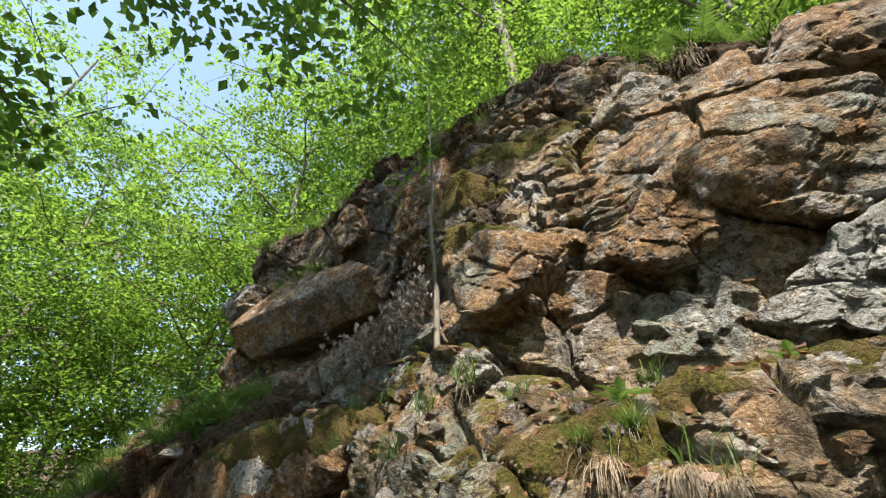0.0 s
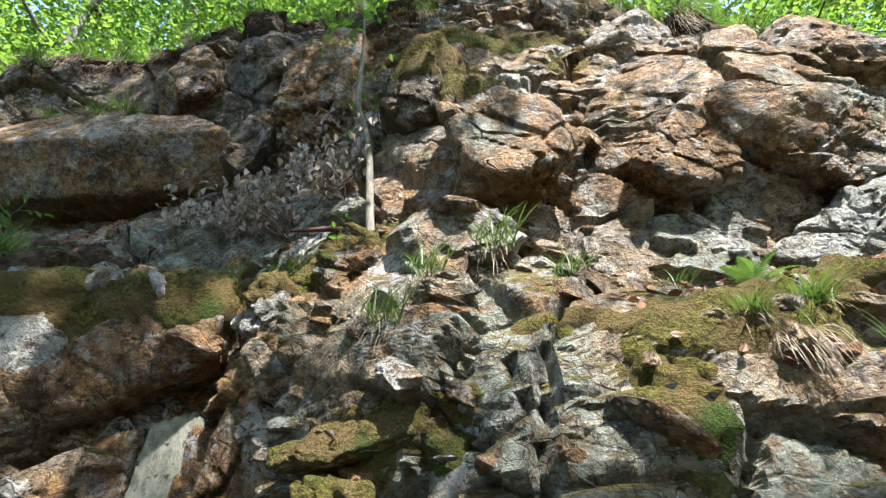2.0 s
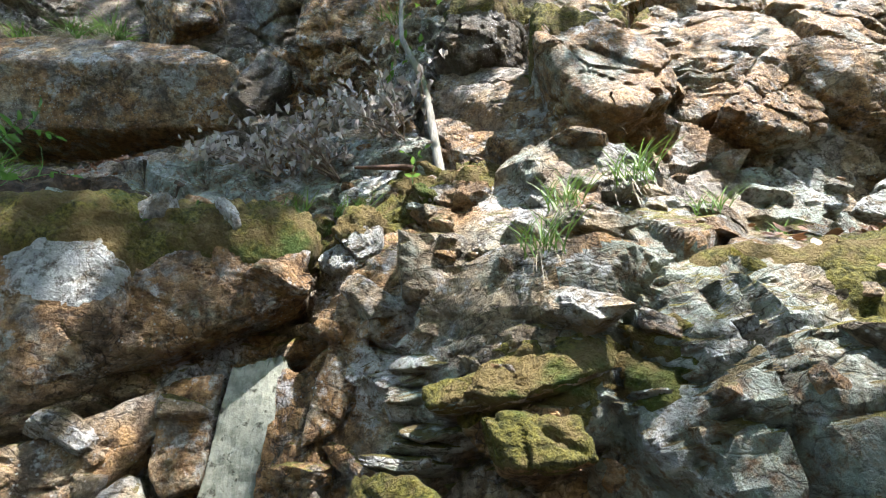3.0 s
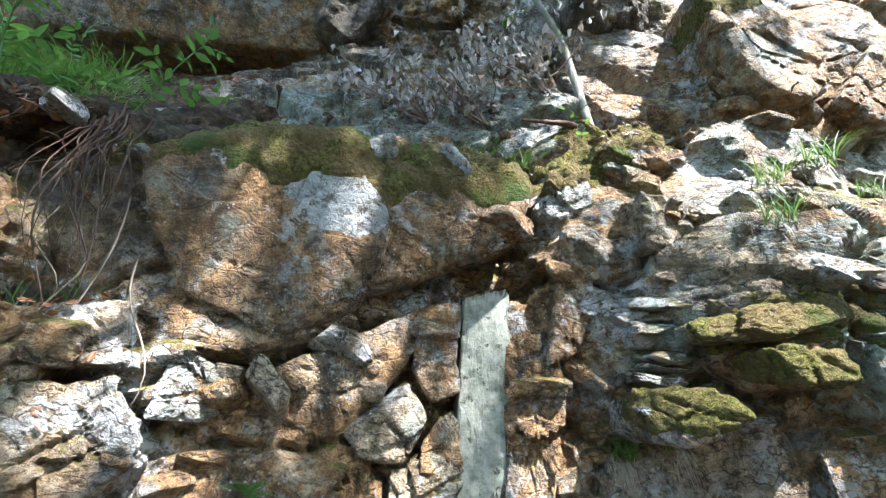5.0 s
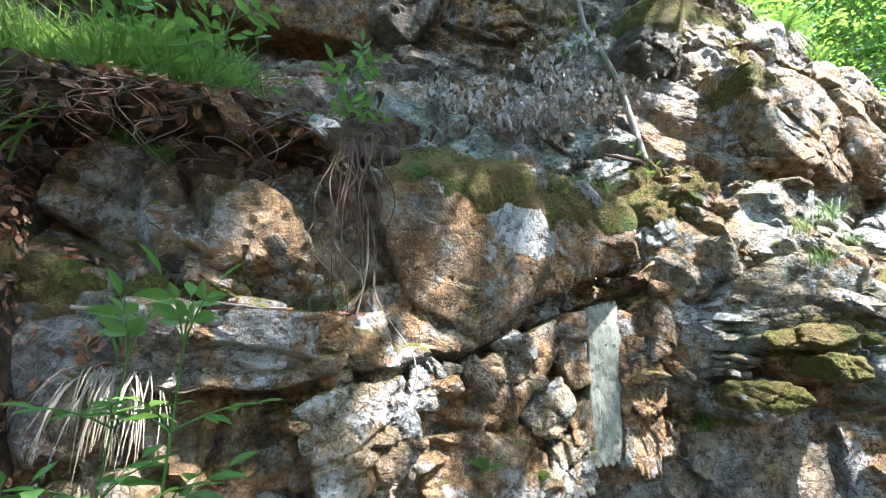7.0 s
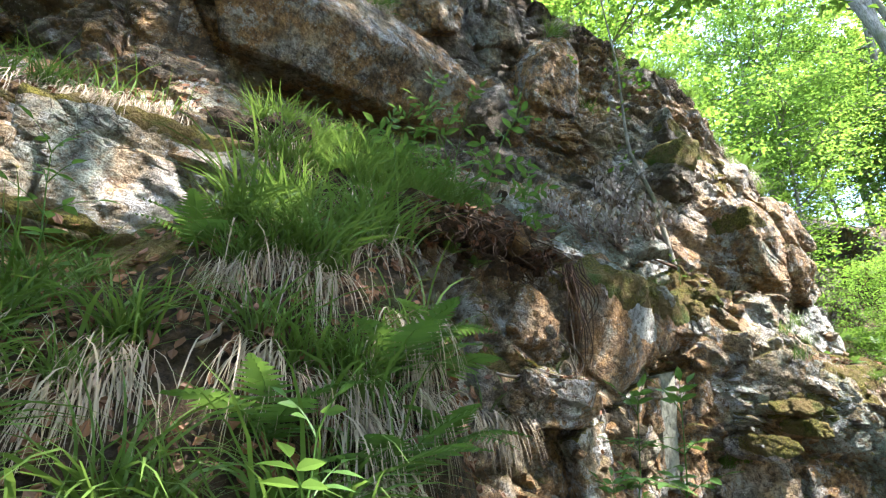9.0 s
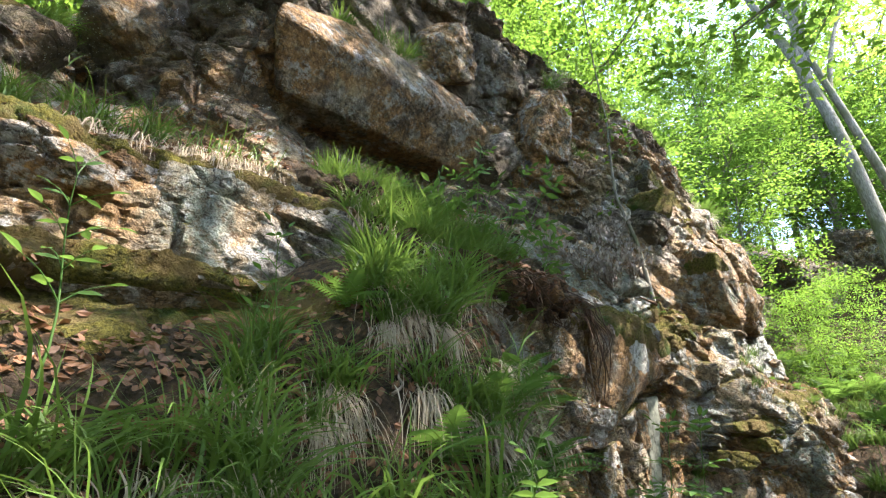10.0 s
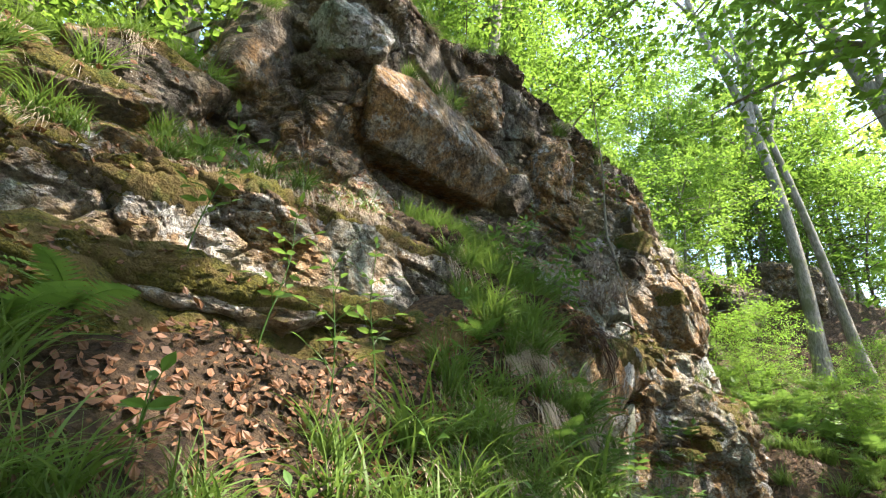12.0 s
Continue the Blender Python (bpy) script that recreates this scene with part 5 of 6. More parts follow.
# turf over the low wall and the slope above it
for i in range(70):
    x, y = -4.35 - 1.15 * rg.random() ** 0.8, rg.uniform(2.05, 3.0)
    at, n = drop(x, y, 3.85)
    plant(TUFTS[rg.choice((0, 1, 1, 3, 3, 4))], at, rg.uniform(0.5, 0.95))
# straw hanging from ledges, with tufts above
for x, z, k, s in ((-6.95, 2.98, 5, 0.8), (-6.75, 3.0, 5, 0.85), (-6.62, 3.0, 5, 0.9), (-6.2, 3.0, 5, 0.8), (-6.12, 2.98, 5, 0.85), (-5.9, 3.0, 5, 0.7), (-7.25, 2.92, 5, 0.7), (-6.55, 3.02, 5, 0.9), (-6.3, 3.05, 5, 0.8), (-6.85, 3.02, 5, 0.9), (-7.1, 2.95, 5, 0.8), (-6.0, 3.05, 5, 0.7), (-6.7, 3.08, 2, 0.9), (-6.45, 3.1, 0, 0.7), (-0.55, 1.95, 5, 0.5), (-0.32, 1.90, 5, 0.55), (-0.22, 1.86, 5, 0.5), 
                   (-0.45, 2.03, 3, 0.42), (-0.62, 2.0, 3, 0.35), (-1.95, 1.38, 4, 0.4), (-2.1, 1.34, 0, 0.45), (-4.5, 1.64, 5, 0.9), (-4.05, 1.80, 5, 0.5), (-5.1, 1.9, 5, 1.0), (-3.95, 1.84, 5, 0.45), (-1.5, 2.32, 6, 0.9), (-1.25, 2.42, 6, 1.0), (-1.62, 2.1, 6, 0.9),
                   (-2.55, 2.62, 6, 1.0), (-2.3, 2.66, 6, 1.0), (-1.0, 2.3, 6, 0.8), (-0.5, 2.4, 6, 0.8)):
    at, n = wall(x, z)
    plant(SMALL if k == 6 else TUFTS[k], at + Vector((0, -0.01, 0.01)), s, rg.uniform(-12, 12))
# the top edge
jobs = []
for i in range(110):
    x = rg.uniform(-6.4, 1.8)
    ks = [s[0] for s in SECTIONS][::-1]
    y = np.interp(x, ks, [s[8][0] for s in SECTIONS][::-1]) + rg.uniform(-0.06, 0.55)
    at, n = drop(x, y, 9)
    jobs.append((TUFTS[rg.choice((0, 1, 3, 2, 5))], at, rg.uniform(0.5, 1.0), rg.uniform(-50, 50)))
joined_tufts(jobs, "long grass along the top edge of the rock")
# scattered on the upper west rocks and the east slope
for i in range(60):
    x, y = rg.uniform(-8.6, -6.7), rg.uniform(2.7, 3.9)
    at, n = drop(x, y, 6)
    plant(rg.choice((SMALL, TUFTS[3], TUFTS[0])), at, rg.uniform(0.5, 0.9))
jobs = []
for i in range(220):
    x, y = rg.uniform(1.6, 9.5), rg.uniform(-1.2, 4.0)
    at, n = drop(x, y, 9)
    jobs.append((TUFTS[rg.choice((1, 1, 3, 3, 4))], at, rg.uniform(0.7, 1.4), rg.uniform(0, 360)))
joined_tufts(jobs, "green grass on the wooded slope")


def litter(name, places, seed, size, label):
    """Fallen leaves, each curled its own way."""
    rnd = np.random.RandomState(seed)
    c, n = np.array([p[0][:] for p in places]), np.array([p[1][:] for p in places])
    c = c + n * rnd.uniform(0.004, 0.022, (len(c), 1))
    axes = np.cross(n + rnd.normal(size=n.shape) * 0.35, rnd.normal(size=n.shape))
    axes /= np.linalg.norm(axes, axis=1, keepdims=True)
    side = np.cross(n + rnd.normal(size=n.shape) * 0.45, axes)
    side /= np.linalg.norm(side, axis=1, keepdims=True)
    up = np.cross(axes, side)
    s = (size * rnd.uniform(0.6, 1.25, len(c)))[:, None]
    curl = rnd.uniform(-0.3, 0.5, (len(c), 1))
    v = np.stack([c - axes * s * 0.5 + up * s * curl, c - axes * s * 0.1 + side * s * 0.33 + up * s * curl * 0.8, c + axes * s * 0.25 + side * s * 0.22 + up * s * curl * 0.5,
                  c + axes * s * 0.55 + up * s * curl, c + axes * s * 0.25 - side * s * 0.22 + up * s * curl * 0.5, c - axes * s * 0.1 - side * s * 0.33 + up * s * curl * 0.8], 1).reshape(-1, 3)
    k = np.arange(len(c)) * 6
    f = np.concatenate([np.stack([k, k + 3, k + 2, k + 1], -1), np.stack([k, k + 5, k + 4, k + 3], -1)])
    return tagged(mesh_object(name, v, f, LITTER), label, "leaf litter", kind="stuff")


spots = []
while len(spots) < 11000:
    x, y = -4.45 - 4.9 * rg.random(), 0.35 + 1.8 * rg.random()
    if fractal(np.array([x, y, 3.0]), 1.2, 3, 78) > rg.uniform(-0.9, 0.35):
        spots.append(drop(x, y, 2.3))
litter("fallen_leaves", spots, 5, 0.035, "brown fallen beech leaves covering the bank")
spots = [drop(rg.uniform(-5.5, -3.75), rg.uniform(1.72, 3.0), 3.85) for _ in range(2300)] + [wall(rg.uniform(-5.05, -3.9), rg.uniform(2.36, 2.6)) for _ in range(260)] + [drop(rg.uniform(-0.9, 0.1), rg.uniform(1.45, 2.1), 2.4) for _ in range(160)] + [drop(rg.uniform(-8.6, -5.4), rg.uniform(2.5, 3.2), 3.9) for _ in range(700)]
litter("fallen_leaves", spots, 6, 0.045, "brown dead leaves lying on the ledges")
spots = [drop(rg.uniform(1.5, 12), rg.uniform(-1.5, 5), 9) for _ in range(2500)]
litter("fallen_leaves", spots, 7, 0.08, "dead leaves on the wooded slope")


def frond(length, pairs, rnd, arch):
    """One fern frond along +x, arching down: a rib with toothed pinnae."""
    t = np.linspace(0, 1, pairs + 2)
    rib = np.stack([t * length * (1 - 0.15 * arch * t), np.zeros_like(t), length * (0.35 * t - (0.35 + 0.4 * arch) * t * t)], -1)
    v, f = tube(rib, 0.0035 * (1 - 0.8 * t), 4)
    vs, fs = [v], [f]
    n = len(v)
    for i in range(1, pairs + 1):
        u = t[i]
        reach = length * 0.30 * math.sin(math.pi * min(1, 0.22 + 0.78 * u)) ** 0.9 * (1.05 - 0.35 * u)
        for sgn in (-1, 1):
            k = 7
            s = np.linspace(0, 1, k)
            lean = np.array((0.32, sgn, -0.12 - 0.15 * rnd.rand()))
            lean = lean / np.linalg.norm(lean)
            mid = rib[i] + np.outer(s * reach, lean)
            w = length * 0.026 * (1 - s ** 2) * (0.72 + 0.28 * np.where(np.arange(k) % 2, 1.0, 0.35)) + 0.0006
            top, low = mid.copy(), mid.copy()
            top[:, 0] += w
            low[:, 0] -= w
            vs.append(np.stack([top, low], 1).reshape(-1, 3))
            a = n + np.arange(k - 1) * 2
            fs.append(np.stack([a, a + 1, a + 3, a + 2], -1))
            n += 2 * k
    return np.concatenate(vs), np.concatenate(fs)


def fern(seed, fronds, length, fan=360):
    rnd = np.random.RandomState(seed)
    thing = new("fern")
    for i in range(fronds):
        v, f = frond(length * rnd.uniform(0.7, 1.1), 15, rnd, rnd.uniform(0.4, 1.2))
        ob = mesh_object("frond", v, f, FERN, thing)
        ob.matrix_basis = pose(0, 0, 0, rnd.uniform(-15, 15), -rnd.uniform(15, 55), -90 + (i / fronds - 0.5) * fan + rnd.uniform(-14, 14))
    return tagged(thing, "green fern with feathery arching fronds", "fern", "ferns")


FERNS = [fern(1, 7, 0.42, 260), fern(2, 5, 0.30, 200), fern(3, 9, 0.5, 360)]
for x, y, z0, k, s in ((0.32, 2.55, 8, 2, 0.9), (0.5, 2.6, 8, 0, 0.8), (-5.15, 1.42, 2.4, 0, 0.8), (-5.0, 1.5, 2.4, 1, 0.9), (-5.35, 1.25, 2.4, 1, 0.8), (-5.5, 1.35, 2.4, 0, 0.7), (-7.75, 1.65, 2.6, 2, 0.6), (-7.95, 1.75, 2.6, 2, 0.65), (-8.1, 1.5, 2.6, 0, 0.8), (-7.6, 1.75, 2.6, 1, 1.0),
                       (-4.9, 2.15, 3.8, 1, 0.9), (-4.6, 2.2, 3.8, 0, 0.7), (-4.3, 2.15, 3.8, 1, 0.8), (-5.15, 2.3, 3.8, 1, 1.0), (-4.75, 2.5, 3.8, 0, 0.8), (-0.5, 1.72, 2.5, 1, 0.5), (-3.0, 2.1, 2.8, 1, 0.3), (-2.85, 2.15, 2.8, 1, 0.3), (0.05, 2.08, 3.0, 1, 0.5), (1.4, 2.6, 8, 2, 0.9), (-5.7, 1.75, 2.6, 1, 0.9), (-6.4, 1.0, 2.6, 1, 0.8), (-5.22, 1.28, 2.4, 0, 0.75), (-5.05, 1.32, 2.4, 1, 0.9), (-4.92, 1.5, 2.4, 1, 0.9), (-5.3, 1.1, 2.4, 1, 0.8),
                       *[(rg.uniform(1.8, 9), rg.uniform(-0.8, 3.6), 9, rg.choice((0, 2)), rg.uniform(1.0, 1.6)) for _ in range(26)], (3.2, 0.6, 8, 2, 1.4), (4.1, 1.2, 8, 2, 1.5), (5.0, 0.4, 8, 2, 1.5), (5.6, 1.8, 8, 2, 1.4), (4.6, 2.4, 8, 2, 1.3), (6.6, 1.0, 8, 2, 1.5), (3.6, 1.8, 8, 2, 1.2), (7.4, 0.6, 8, 2, 1.6), (7.0, 3.6, 9, 2, 1.4), (6.0, 3.9, 9, 2, 1.3), (8.6, 1.4, 9, 2, 1.5)):
    at, n = drop(x, y, z0)
    plant(FERNS[k], at, s)
# fern tufts on the turf's edge
for x, z, k, s in ((-4.62, 2.36, 1, 0.45), (-4.5, 2.30, 1, 0.35), (-3.35, 1.28, 1, 0.45), (-3.75, 1.25, 1, 0.4), (-3.0, 1.2, 1, 0.35)):
    at, n = wall(x, z)
    plant(FERNS[k], at, s)


def leaflet(length, width, rnd):
    """A pointed leaflet along +x, folded at its rib."""
    t = np.array((0, 0.18, 0.45, 0.75, 1.0))
    w = np.array((0.05, 0.62, 1.0, 0.6, 0.0)) * width * 0.5
    droop = -0.18 * length * t * t
    mid = np.stack([t * length, 0 * t, droop], -1)
    left, right = mid + np.stack([0 * t, w, 0.22 * w], -1), mid + np.stack([0 * t, -w, 0.22 * w], -1)
    v = np.concatenate([mid, left, right])
    k = np.arange(4)
    f = np.concatenate([np.stack([k, k + 1, k + 6, k + 5], -1), np.stack([k + 1, k, k + 10, k + 11], -1)])
    return v, f


def compound_leaf(length, pairs, rnd):
    """A leaf of paired leaflets on a stalk along +x."""
    stalk = np.stack([np.linspace(0, length, 6), np.zeros(6), 0.12 * length * np.sin(np.linspace(0, 2.4, 6))], -1)
    pieces = [tube(stalk, np.linspace(0.0025, 0.001, 6), 4)]
    for i in range(pairs + 1):
        at = np.array([np.interp(0.38 + 0.62 * i / pairs, np.linspace(0, 1, 6), stalk[:, k]) for k in range(3)])
        for turn in ((0,) if i == pairs else (62, -62)):
            v, f = leaflet(length * rnd.uniform(0.42, 0.55), length * 0.21, rnd)
            m = np.array(pose(0, 0, 0, rnd.uniform(-18, 18), rnd.uniform(-8, 16), turn + rnd.uniform(-8, 8)))[:3, :3]
            pieces.append((v @ m.T + at, f))
    return joined(pieces)


def seedling(seed, height, nodes, leaf, pairs=2):
    """A young shrub: one stem with opposite compound leaves."""
    rnd = np.random.RandomState(seed)
    thing = new("seedling")
    s = np.linspace(0, 1, 8)
    stem = np.stack([0.06 * height * np.sin(s * 3 + seed), 0.05 * height * np.sin(s * 4 + 2 * seed), s * height], -1)
    v, f = tube(stem, np.linspace(0.006, 0.002, 8) * (0.5 + 0.35 * height), 6)
    mesh_object("stem", v, f, FERN, thing, smooth=True)
    for i in range(nodes):
        u = 0.35 + 0.65 * i / max(1, nodes - 1)
        at = [float(np.interp(u, s, stem[:, k])) for k in range(3)]
        for k in range(3 if height > 1 else 2):
            v, f = compound_leaf(leaf * rnd.uniform(0.75, 1.1) * (1.1 - 0.35 * u), pairs, rnd)
            ob = mesh_object("leaf", v, f, FERN, thing)
            ob.matrix_basis = pose(*at, 0, -rnd.uniform(10, 40) - 25 * (i == nodes - 1), 90 * i + (120 if height > 1 else 180) * k + rnd.uniform(-20, 20))
    return tagged(thing, "young shrub seedling with paired pointed green leaves", "plant", "seedlings")


SEEDLINGS = [seedling(1, 0.9, 4, 0.20), seedling(2, 0.5, 4, 0.15), seedling(3, 0.28, 2, 0.13, 1), seedling(4, 0.6, 5, 0.15, 1), seedling(5, 1.5, 8, 0.19)]
for x, y, z0, k, s in ((-4.22, 1.2, 2, 4, 0.86), (-4.62, 1.1, 2, 4, 0.42), (-4.52, 1.3, 2, 4, 0.62), (-4.1, 1.35, 2, 1, 0.9), (-4.36, 1.3, 2, 4, 0.78), (-4.28, 1.3, 2, 1, 1.0), (-4.02, 1.45, 2, 2, 1.0), (-5.55, 1.0, 2.4, 1, 1.0), (-6.7, 1.1, 2.4, 2, 1.1), (-6.9, 1.45, 2.4, 3, 1.0), (-7.0, 1.7, 2.6, 3, 0.9), (-6.6, 1.6, 2.4, 3, 0.9), (-4.15, 1.35, 2, 1, 1.4), (-6.3, 0.95, 2.4, 2, 1.0), (-7.5, 1.1, 2.4, 2, 1.2), (-7.2, 1.0, 2.4, 2, 1.0),
                       (-5.05, 1.05, 2.4, 2, 1.2), (-5.3, 0.9, 2.4, 2, 1.2), (-4.85, 2.0, 3.8, 1, 1.4), (-4.55, 2.02, 3.8, 1, 1.5), (-4.3, 2.05, 3.8, 1, 1.5), (-4.08, 2.05, 3.8, 1, 1.3), (-4.45, 2.15, 3.8, 0, 0.7), (-4.2, 2.2, 3.8, 0, 0.6), (-4.2, 2.3, 3.8, 2, 1.2), (-4.65, 2.3, 3.8, 1, 1.2), (-3.9, 2.2, 3.8, 2, 1.2), (-3.35, 1.75, 1.6, 2, 0.8), (-3.1, 1.8, 1.5, 2, 0.8),
                       (-7.25, 1.9, 2.6, 3, 1.0), (-6.05, 1.55, 2.4, 3, 0.8), (-5.0, 2.5, 3.9, 2, 1.2), (-2.0, 2.3, 3.6, 2, 0.8), *[(rg.uniform(1.6, 8), rg.uniform(-0.8, 2.8), 9, rg.choice((0, 1)), rg.uniform(0.8, 1.3)) for _ in range(38)], (3.0, 0.3, 8, 0, 0.9), (3.6, -0.2, 8, 0, 0.8), (2.6, 0.9, 8, 0, 0.9), (4.4, 0.0, 8, 0, 0.9), (-4.4, 2.0, 3.8, 0, 0.6), (-4.75, 1.95, 3.8, 0, 0.6)):
    at, n = drop(x, y, z0)
    plant(SEEDLINGS[k], at, s, rg.uniform(0, 360), 30 if z0 == 3.8 else 0)


# the sapling that grows out of the ledge
def sapling():
    rnd = np.random.RandomState(8)
    thing = new("sapling")
    at, n = drop(-1.87, 2.38, 3.7)
    way = [(at.x, at.y, at.z - 0.05), (-1.95, 2.44, 3.65), (-2.1, 2.53, 4.2), (-2.1, 2.53, 4.7), (-2.12, 2.50, 5.2), (-2.2, 2.52, 6.0), (-2.25, 2.55, 7.2), (-2.3, 2.65, 8.6)]
    pts = np.array([[np.interp(u, np.linspace(0, 1, len(way)), [w[k] for w in way]) for k in range(3)] for u in np.linspace(0, 1, 30)])
    v, f = tube(pts, np.interp(np.linspace(0, 1, 30), (0, 0.2, 0.5, 1), (0.026, 0.020, 0.011, 0.005)), 8)
    mesh_object("trunk", v, f, BARK, thing, smooth=True)
    root = np.array([(at.x + 0.02, at.y, at.z + 0.03), (at.x - 0.18, at.y - 0.08, at.z + 0.03), (at.x - 0.42, at.y - 0.06, at.z + 0.05)])
    v, f = tube(root, (0.024, 0.018, 0.008), 6)
    mesh_object("root", v, f, ROOT, thing, smooth=True)
    root = np.array([(at.x, at.y, at.z + 0.03), (at.x + 0.16, at.y - 0.1, at.z), (at.x + 0.32, at.y - 0.16, at.z - 0.06)])
    v, f = tube(root, (0.024, 0.018, 0.010), 6)
    mesh_object("root", v, f, ROOT, thing, smooth=True)
    anchors = np.array([pts[i] + rnd.normal(size=3) * np.array((0.12, 0.12, 0.06)) for i in (9, 11, 13, 14, 15)] + [pts[i] + rnd.normal(size=3) * np.array((0.5, 0.5, 0.2)) for i in (18, 20, 21, 22, 23, 24, 25, 26, 27, 28, 29)])
    v, f = spray_leaves(anchors, np.zeros((len(anchors), 3)), rnd, 13, 0.2, 0.075)
    mesh_object("foliage", v, f, LEAF, thing)["kind"] = "stuff"
    return tagged(thing, "thin crooked sapling growing from a rock ledge", "tree")


sapling()


def dry_shrub(x, y, z0, seed, height, lean):
    """A withered bush: thin twigs with curled grey-brown leaves."""
    rnd = np.random.RandomState(seed)
    thing = new("withered_shrub")
    at, n = drop(x, y, z0)
    pieces, tips = [], []
    for i in range(11):
        out = np.array((rnd.uniform(-0.7, 0.7) + lean, rnd.uniform(-0.55, 0.15), rnd.uniform(0.35, 1.0)))
        out /= np.linalg.norm(out)
        long = height * rnd.uniform(0.6, 1.1)
        s = np.linspace(0, 1, 7)
        p = np.array(at[:]) + np.outer(s * long, out) + np.stack([0.04 * np.sin(s * 9 + i), 0.04 * np.cos(s * 7 + i), -0.25 * long * s * s], -1)
        pieces.append(tube(p, 0.005 * (1 - 0.8 * s) + 0.001, 5))
        for j in range(16):
            u = rnd.uniform(0.35, 1.0)
            tips.append(np.array([np.interp(u, s, p[:, k]) for k in range(3)]) + rnd.normal(size=3) * 0.045)
    v, f = joined(pieces)
    mesh_object("brushwood", v, f, TWIG, thing)["kind"] = "stuff"
    axes = rnd.normal(size=(len(tips), 3)) * 0.5 + np.array((0, 0, -1.0))
    axes /= np.linalg.norm(axes, axis=1, keepdims=True)
    v, f = leaf_cloud(np.array(tips), axes, 0.062 * rnd.uniform(0.6, 1.2, len(tips)), rnd, 0.6)
    mesh_object("foliage", v, f, DRY_LEAF, thing, "withered curled leaves")["kind"] = "stuff"
    return tagged(thing, "withered shrub with curled grey-brown leaves", "shrub", "withered shrubs")


for x, y, z0, seed, h, lean in ((-2.1, 2.45, 3.7, 1, 0.55, -0.2), (-2.45, 2.55, 3.8, 2, 0.6, -0.4), (-2.75, 2.65, 3.9, 3, 0.55, -0.3), (-1.7, 2.4, 3.4, 4, 0.6, 0.1), (-2.3, 2.7, 3.8, 5, 0.6, 0.2), (-3.0, 2.75, 3.9, 6, 0.45, -0.5)):
    dry_shrub(x, y, z0, seed, h, lean)


# bare roots and dead twigs
def hanging_root(name, start, length, sway, girth, seed, material=ROOT):
    rnd = np.random.RandomState(seed)
    s = np.linspace(0, 1, 12)
    a, b = rnd.uniform(0, 6), rnd.uniform(3, 8)
    p = np.array(start[:]) + np.stack([sway * (np.sin(a + s * b) - np.sin(a)) * (0.4 + s), -0.03 - 0.04 * np.sin(s * 3) + 0.03 * np.sin(s * b + 1), -s * length], -1)
    v, f = tube(p, girth * (1 - 0.75 * s), 5)
    return mesh_object(name, v, f, material, smooth=True)


for i in range(24):
    at = Vector((-3.88 + rg.gauss(0, 0.04), 1.86 + rg.uniform(-0.04, 0.05), 2.46 + rg.uniform(-0.05, 0.03)))
    tagged(hanging_root("hanging_root", at, rg.uniform(0.2, 0.65), rg.uniform(0.015, 0.05), rg.uniform(0.002, 0.007), i), "thin brown root hanging over the rock", "root", "hanging roots")
for i in range(120):
    x = rg.uniform(-5.1, -3.95)
    at, n = wall(x, rg.uniform(2.34, 2.56))
    tagged(hanging_root("hanging_root", at, rg.uniform(0.06, 0.26), 0.05, rg.uniform(0.0015, 0.005), 40 + i), "thin brown root hanging over the rock", "root", "hanging roots")
for x, z, long, seed in ((-3.82, 2.2, 1.0, 91), (-3.95, 2.1, 0.45, 92), (-4.02, 2.15, 0.4, 93), (-3.78, 2.0, 0.6, 94)):
    at, n = wall(x, z)
    tagged(hanging_root("dry_twig", at + Vector((0, -0.05, 0)), long, 0.07, 0.0045, seed, TWIG), "pale dead twig hanging against the rock", "twig", "dead twigs")
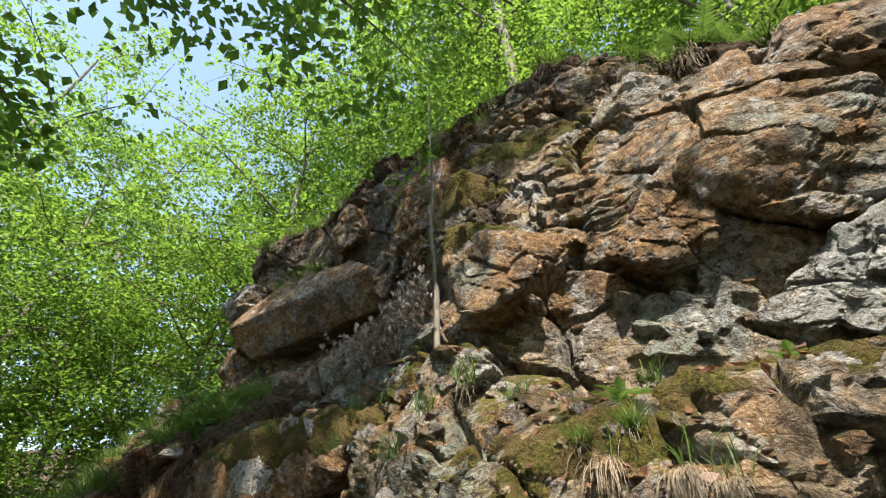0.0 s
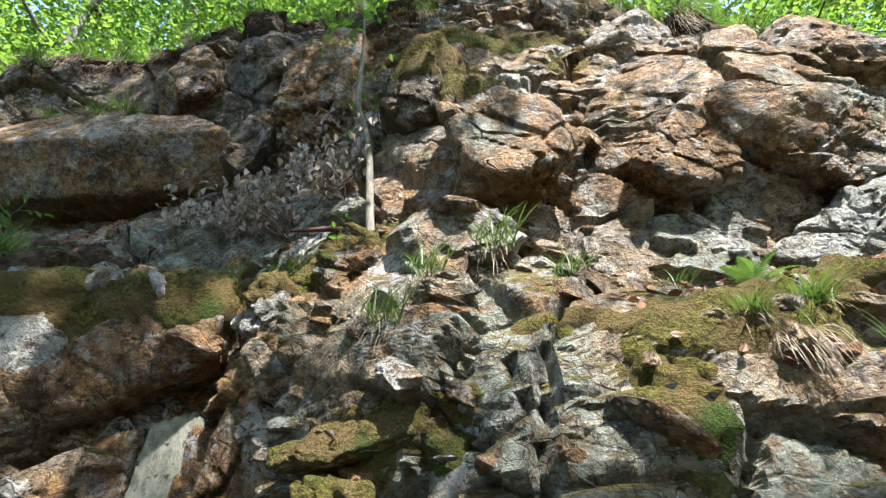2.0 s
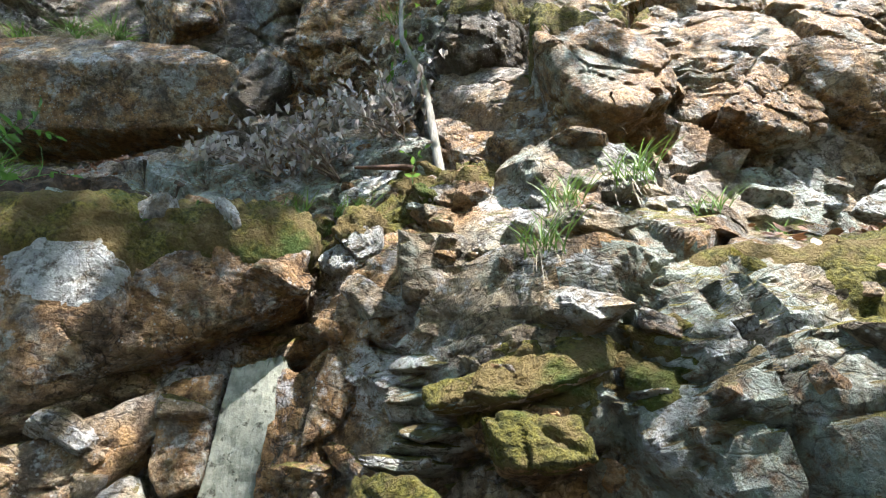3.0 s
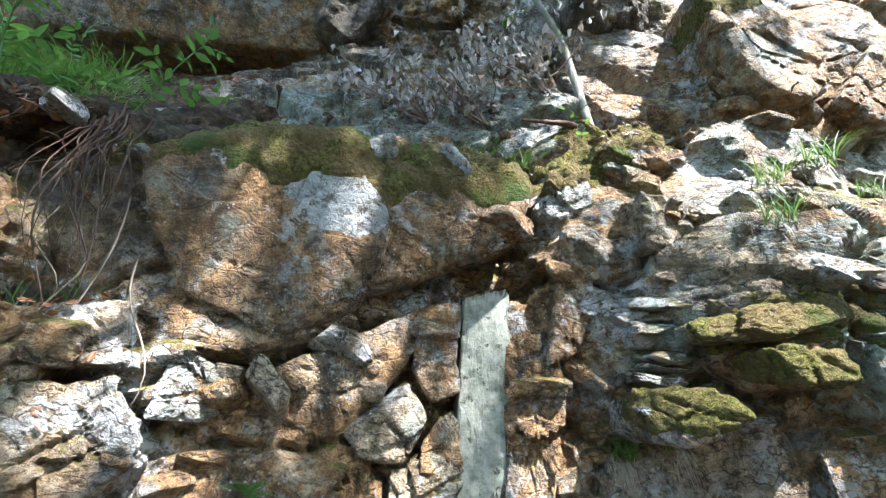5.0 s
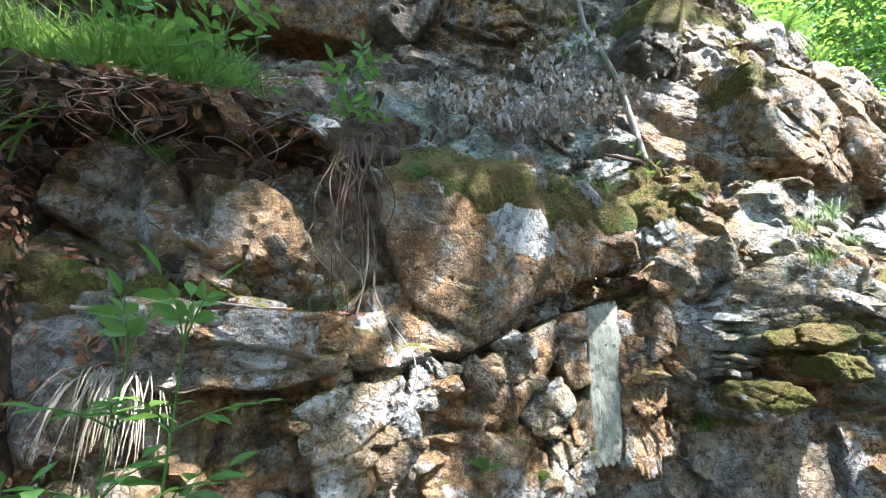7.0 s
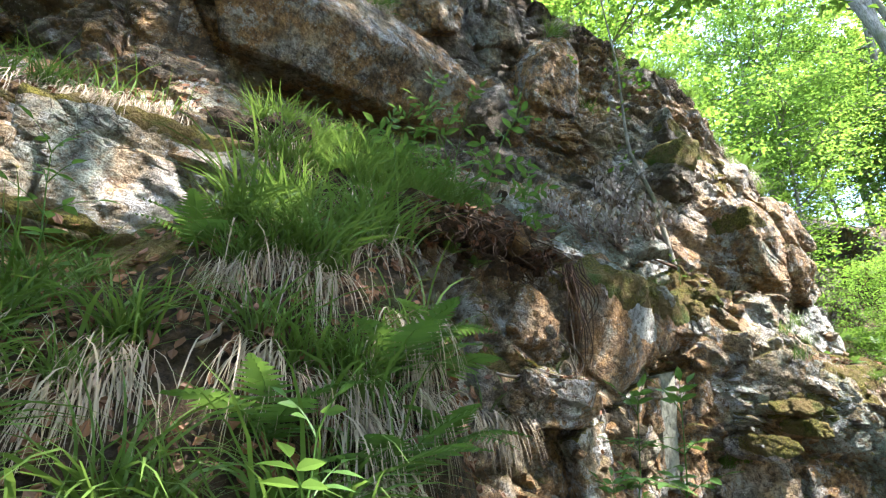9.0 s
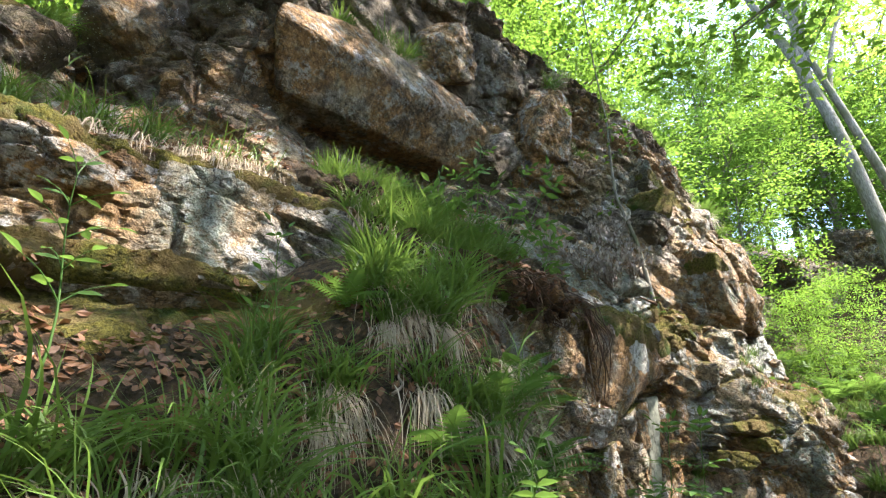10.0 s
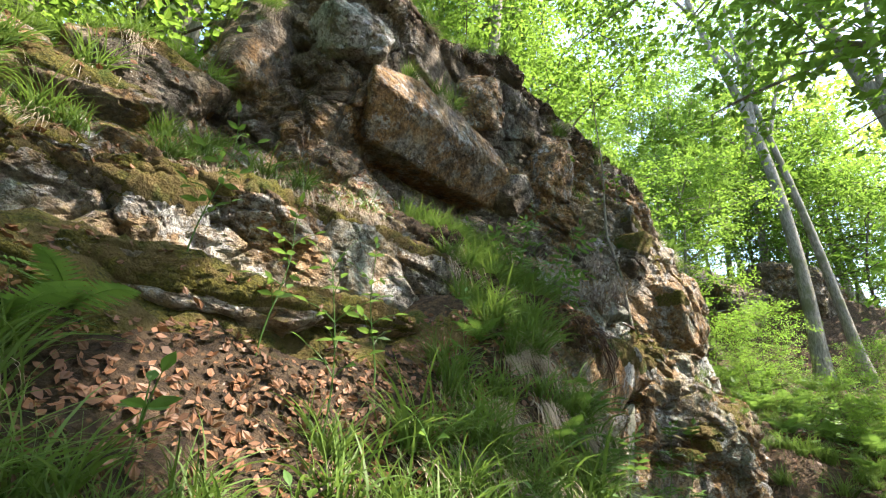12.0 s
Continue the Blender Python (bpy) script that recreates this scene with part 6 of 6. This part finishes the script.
for i, (x, y, z0, long, turn) in enumerate(((-6.9, 1.35, 2.3, 0.4, 60), (-4.35, 1.7, 1.95, 0.5, 12), (-4.75, 2.0, 3.6, 0.7, -15), (-1.2, 1.9, 3.0, 0.3, 60), (-6.2, 1.2, 2.3, 0.5, 120), (-7.6, 1.2, 2.3, 0.6, 20), (-5.6, 1.5, 2.3, 0.5, 70), (-5.2, 1.2, 2.3, 0.4, 140))):
    at, n = drop(x, y, z0)
    s = np.linspace(-0.5, 0.5, 9)
    d = np.array((math.cos(radians(turn)), math.sin(radians(turn)), 0))
    d -= np.array(n[:]) * float(np.dot(d, n))
    p = np.array(at[:]) + np.array(n[:]) * 0.02 + np.outer(s * long, d) + np.stack([0.01 * np.sin(s * 14 + i), 0.012 * np.cos(s * 11), 0.012 * np.sin(s * 9 + i)], -1)
    v, f = tube(p, 0.006 * (1 - 0.5 * (s + 0.5)), 6)
    tagged(mesh_object("dry_twig", v, f, TWIG, smooth=True), "pale dead twig lying on the bank", "twig", "dead twigs")
# loose and wedged splinters of rock all over the low wall and the ledges
rc = random.Random(23)
chip_meshes = []
for k in range(14):
    verts, faces, _ = convex_block(300 + k, (1.0, rc.uniform(0.55, 0.9), rc.uniform(0.35, 0.8)), 7, 3, 0.03, 0.05)
    me = bpy.data.meshes.new("splinter")
    me.from_pydata(verts.tolist(), [], faces.tolist())
    me.materials.append((ROCK, ROCK_OCHRE, ROCK_GREY, ROCK, ROCK_OCHRE)[k % 5])
    chip_meshes.append(me)
for i in range(300):
    if i < 230:
        x, z = rc.uniform(-4.4, 0.8), 1.05 + 1.9 * rc.random()
        if (-3.75 < x < -2.6 and 1.9 < z < 2.6) or (-2.78 < x < -2.38 and z < 2.05):
            continue
        at, n = wall(x, z)
    else:
        at, n = drop(rc.uniform(-3.9, 0.6), rc.uniform(2.0, 2.7), 3.4 if i % 2 else 2.9)
    size = 0.035 + 0.085 * rc.random() ** 2
    ob = new("splinter", rc.choice(chip_meshes))
    ob.parent = cliff
    ob.matrix_basis = pose(at.x - n.x * size * 0.15, at.y - n.y * size * 0.15, at.z - n.z * size * 0.15, rc.uniform(-25, 25), 22 + rc.uniform(-30, 30), rc.uniform(-40, 40)) @ Matrix.Diagonal((size, size, size * rc.uniform(0.6, 1.2), 1))
for thing in (*TUFTS, SMALL, *FERNS, *SEEDLINGS):
    for o in (*thing.children_recursive, thing):
        bpy.data.objects.remove(o)
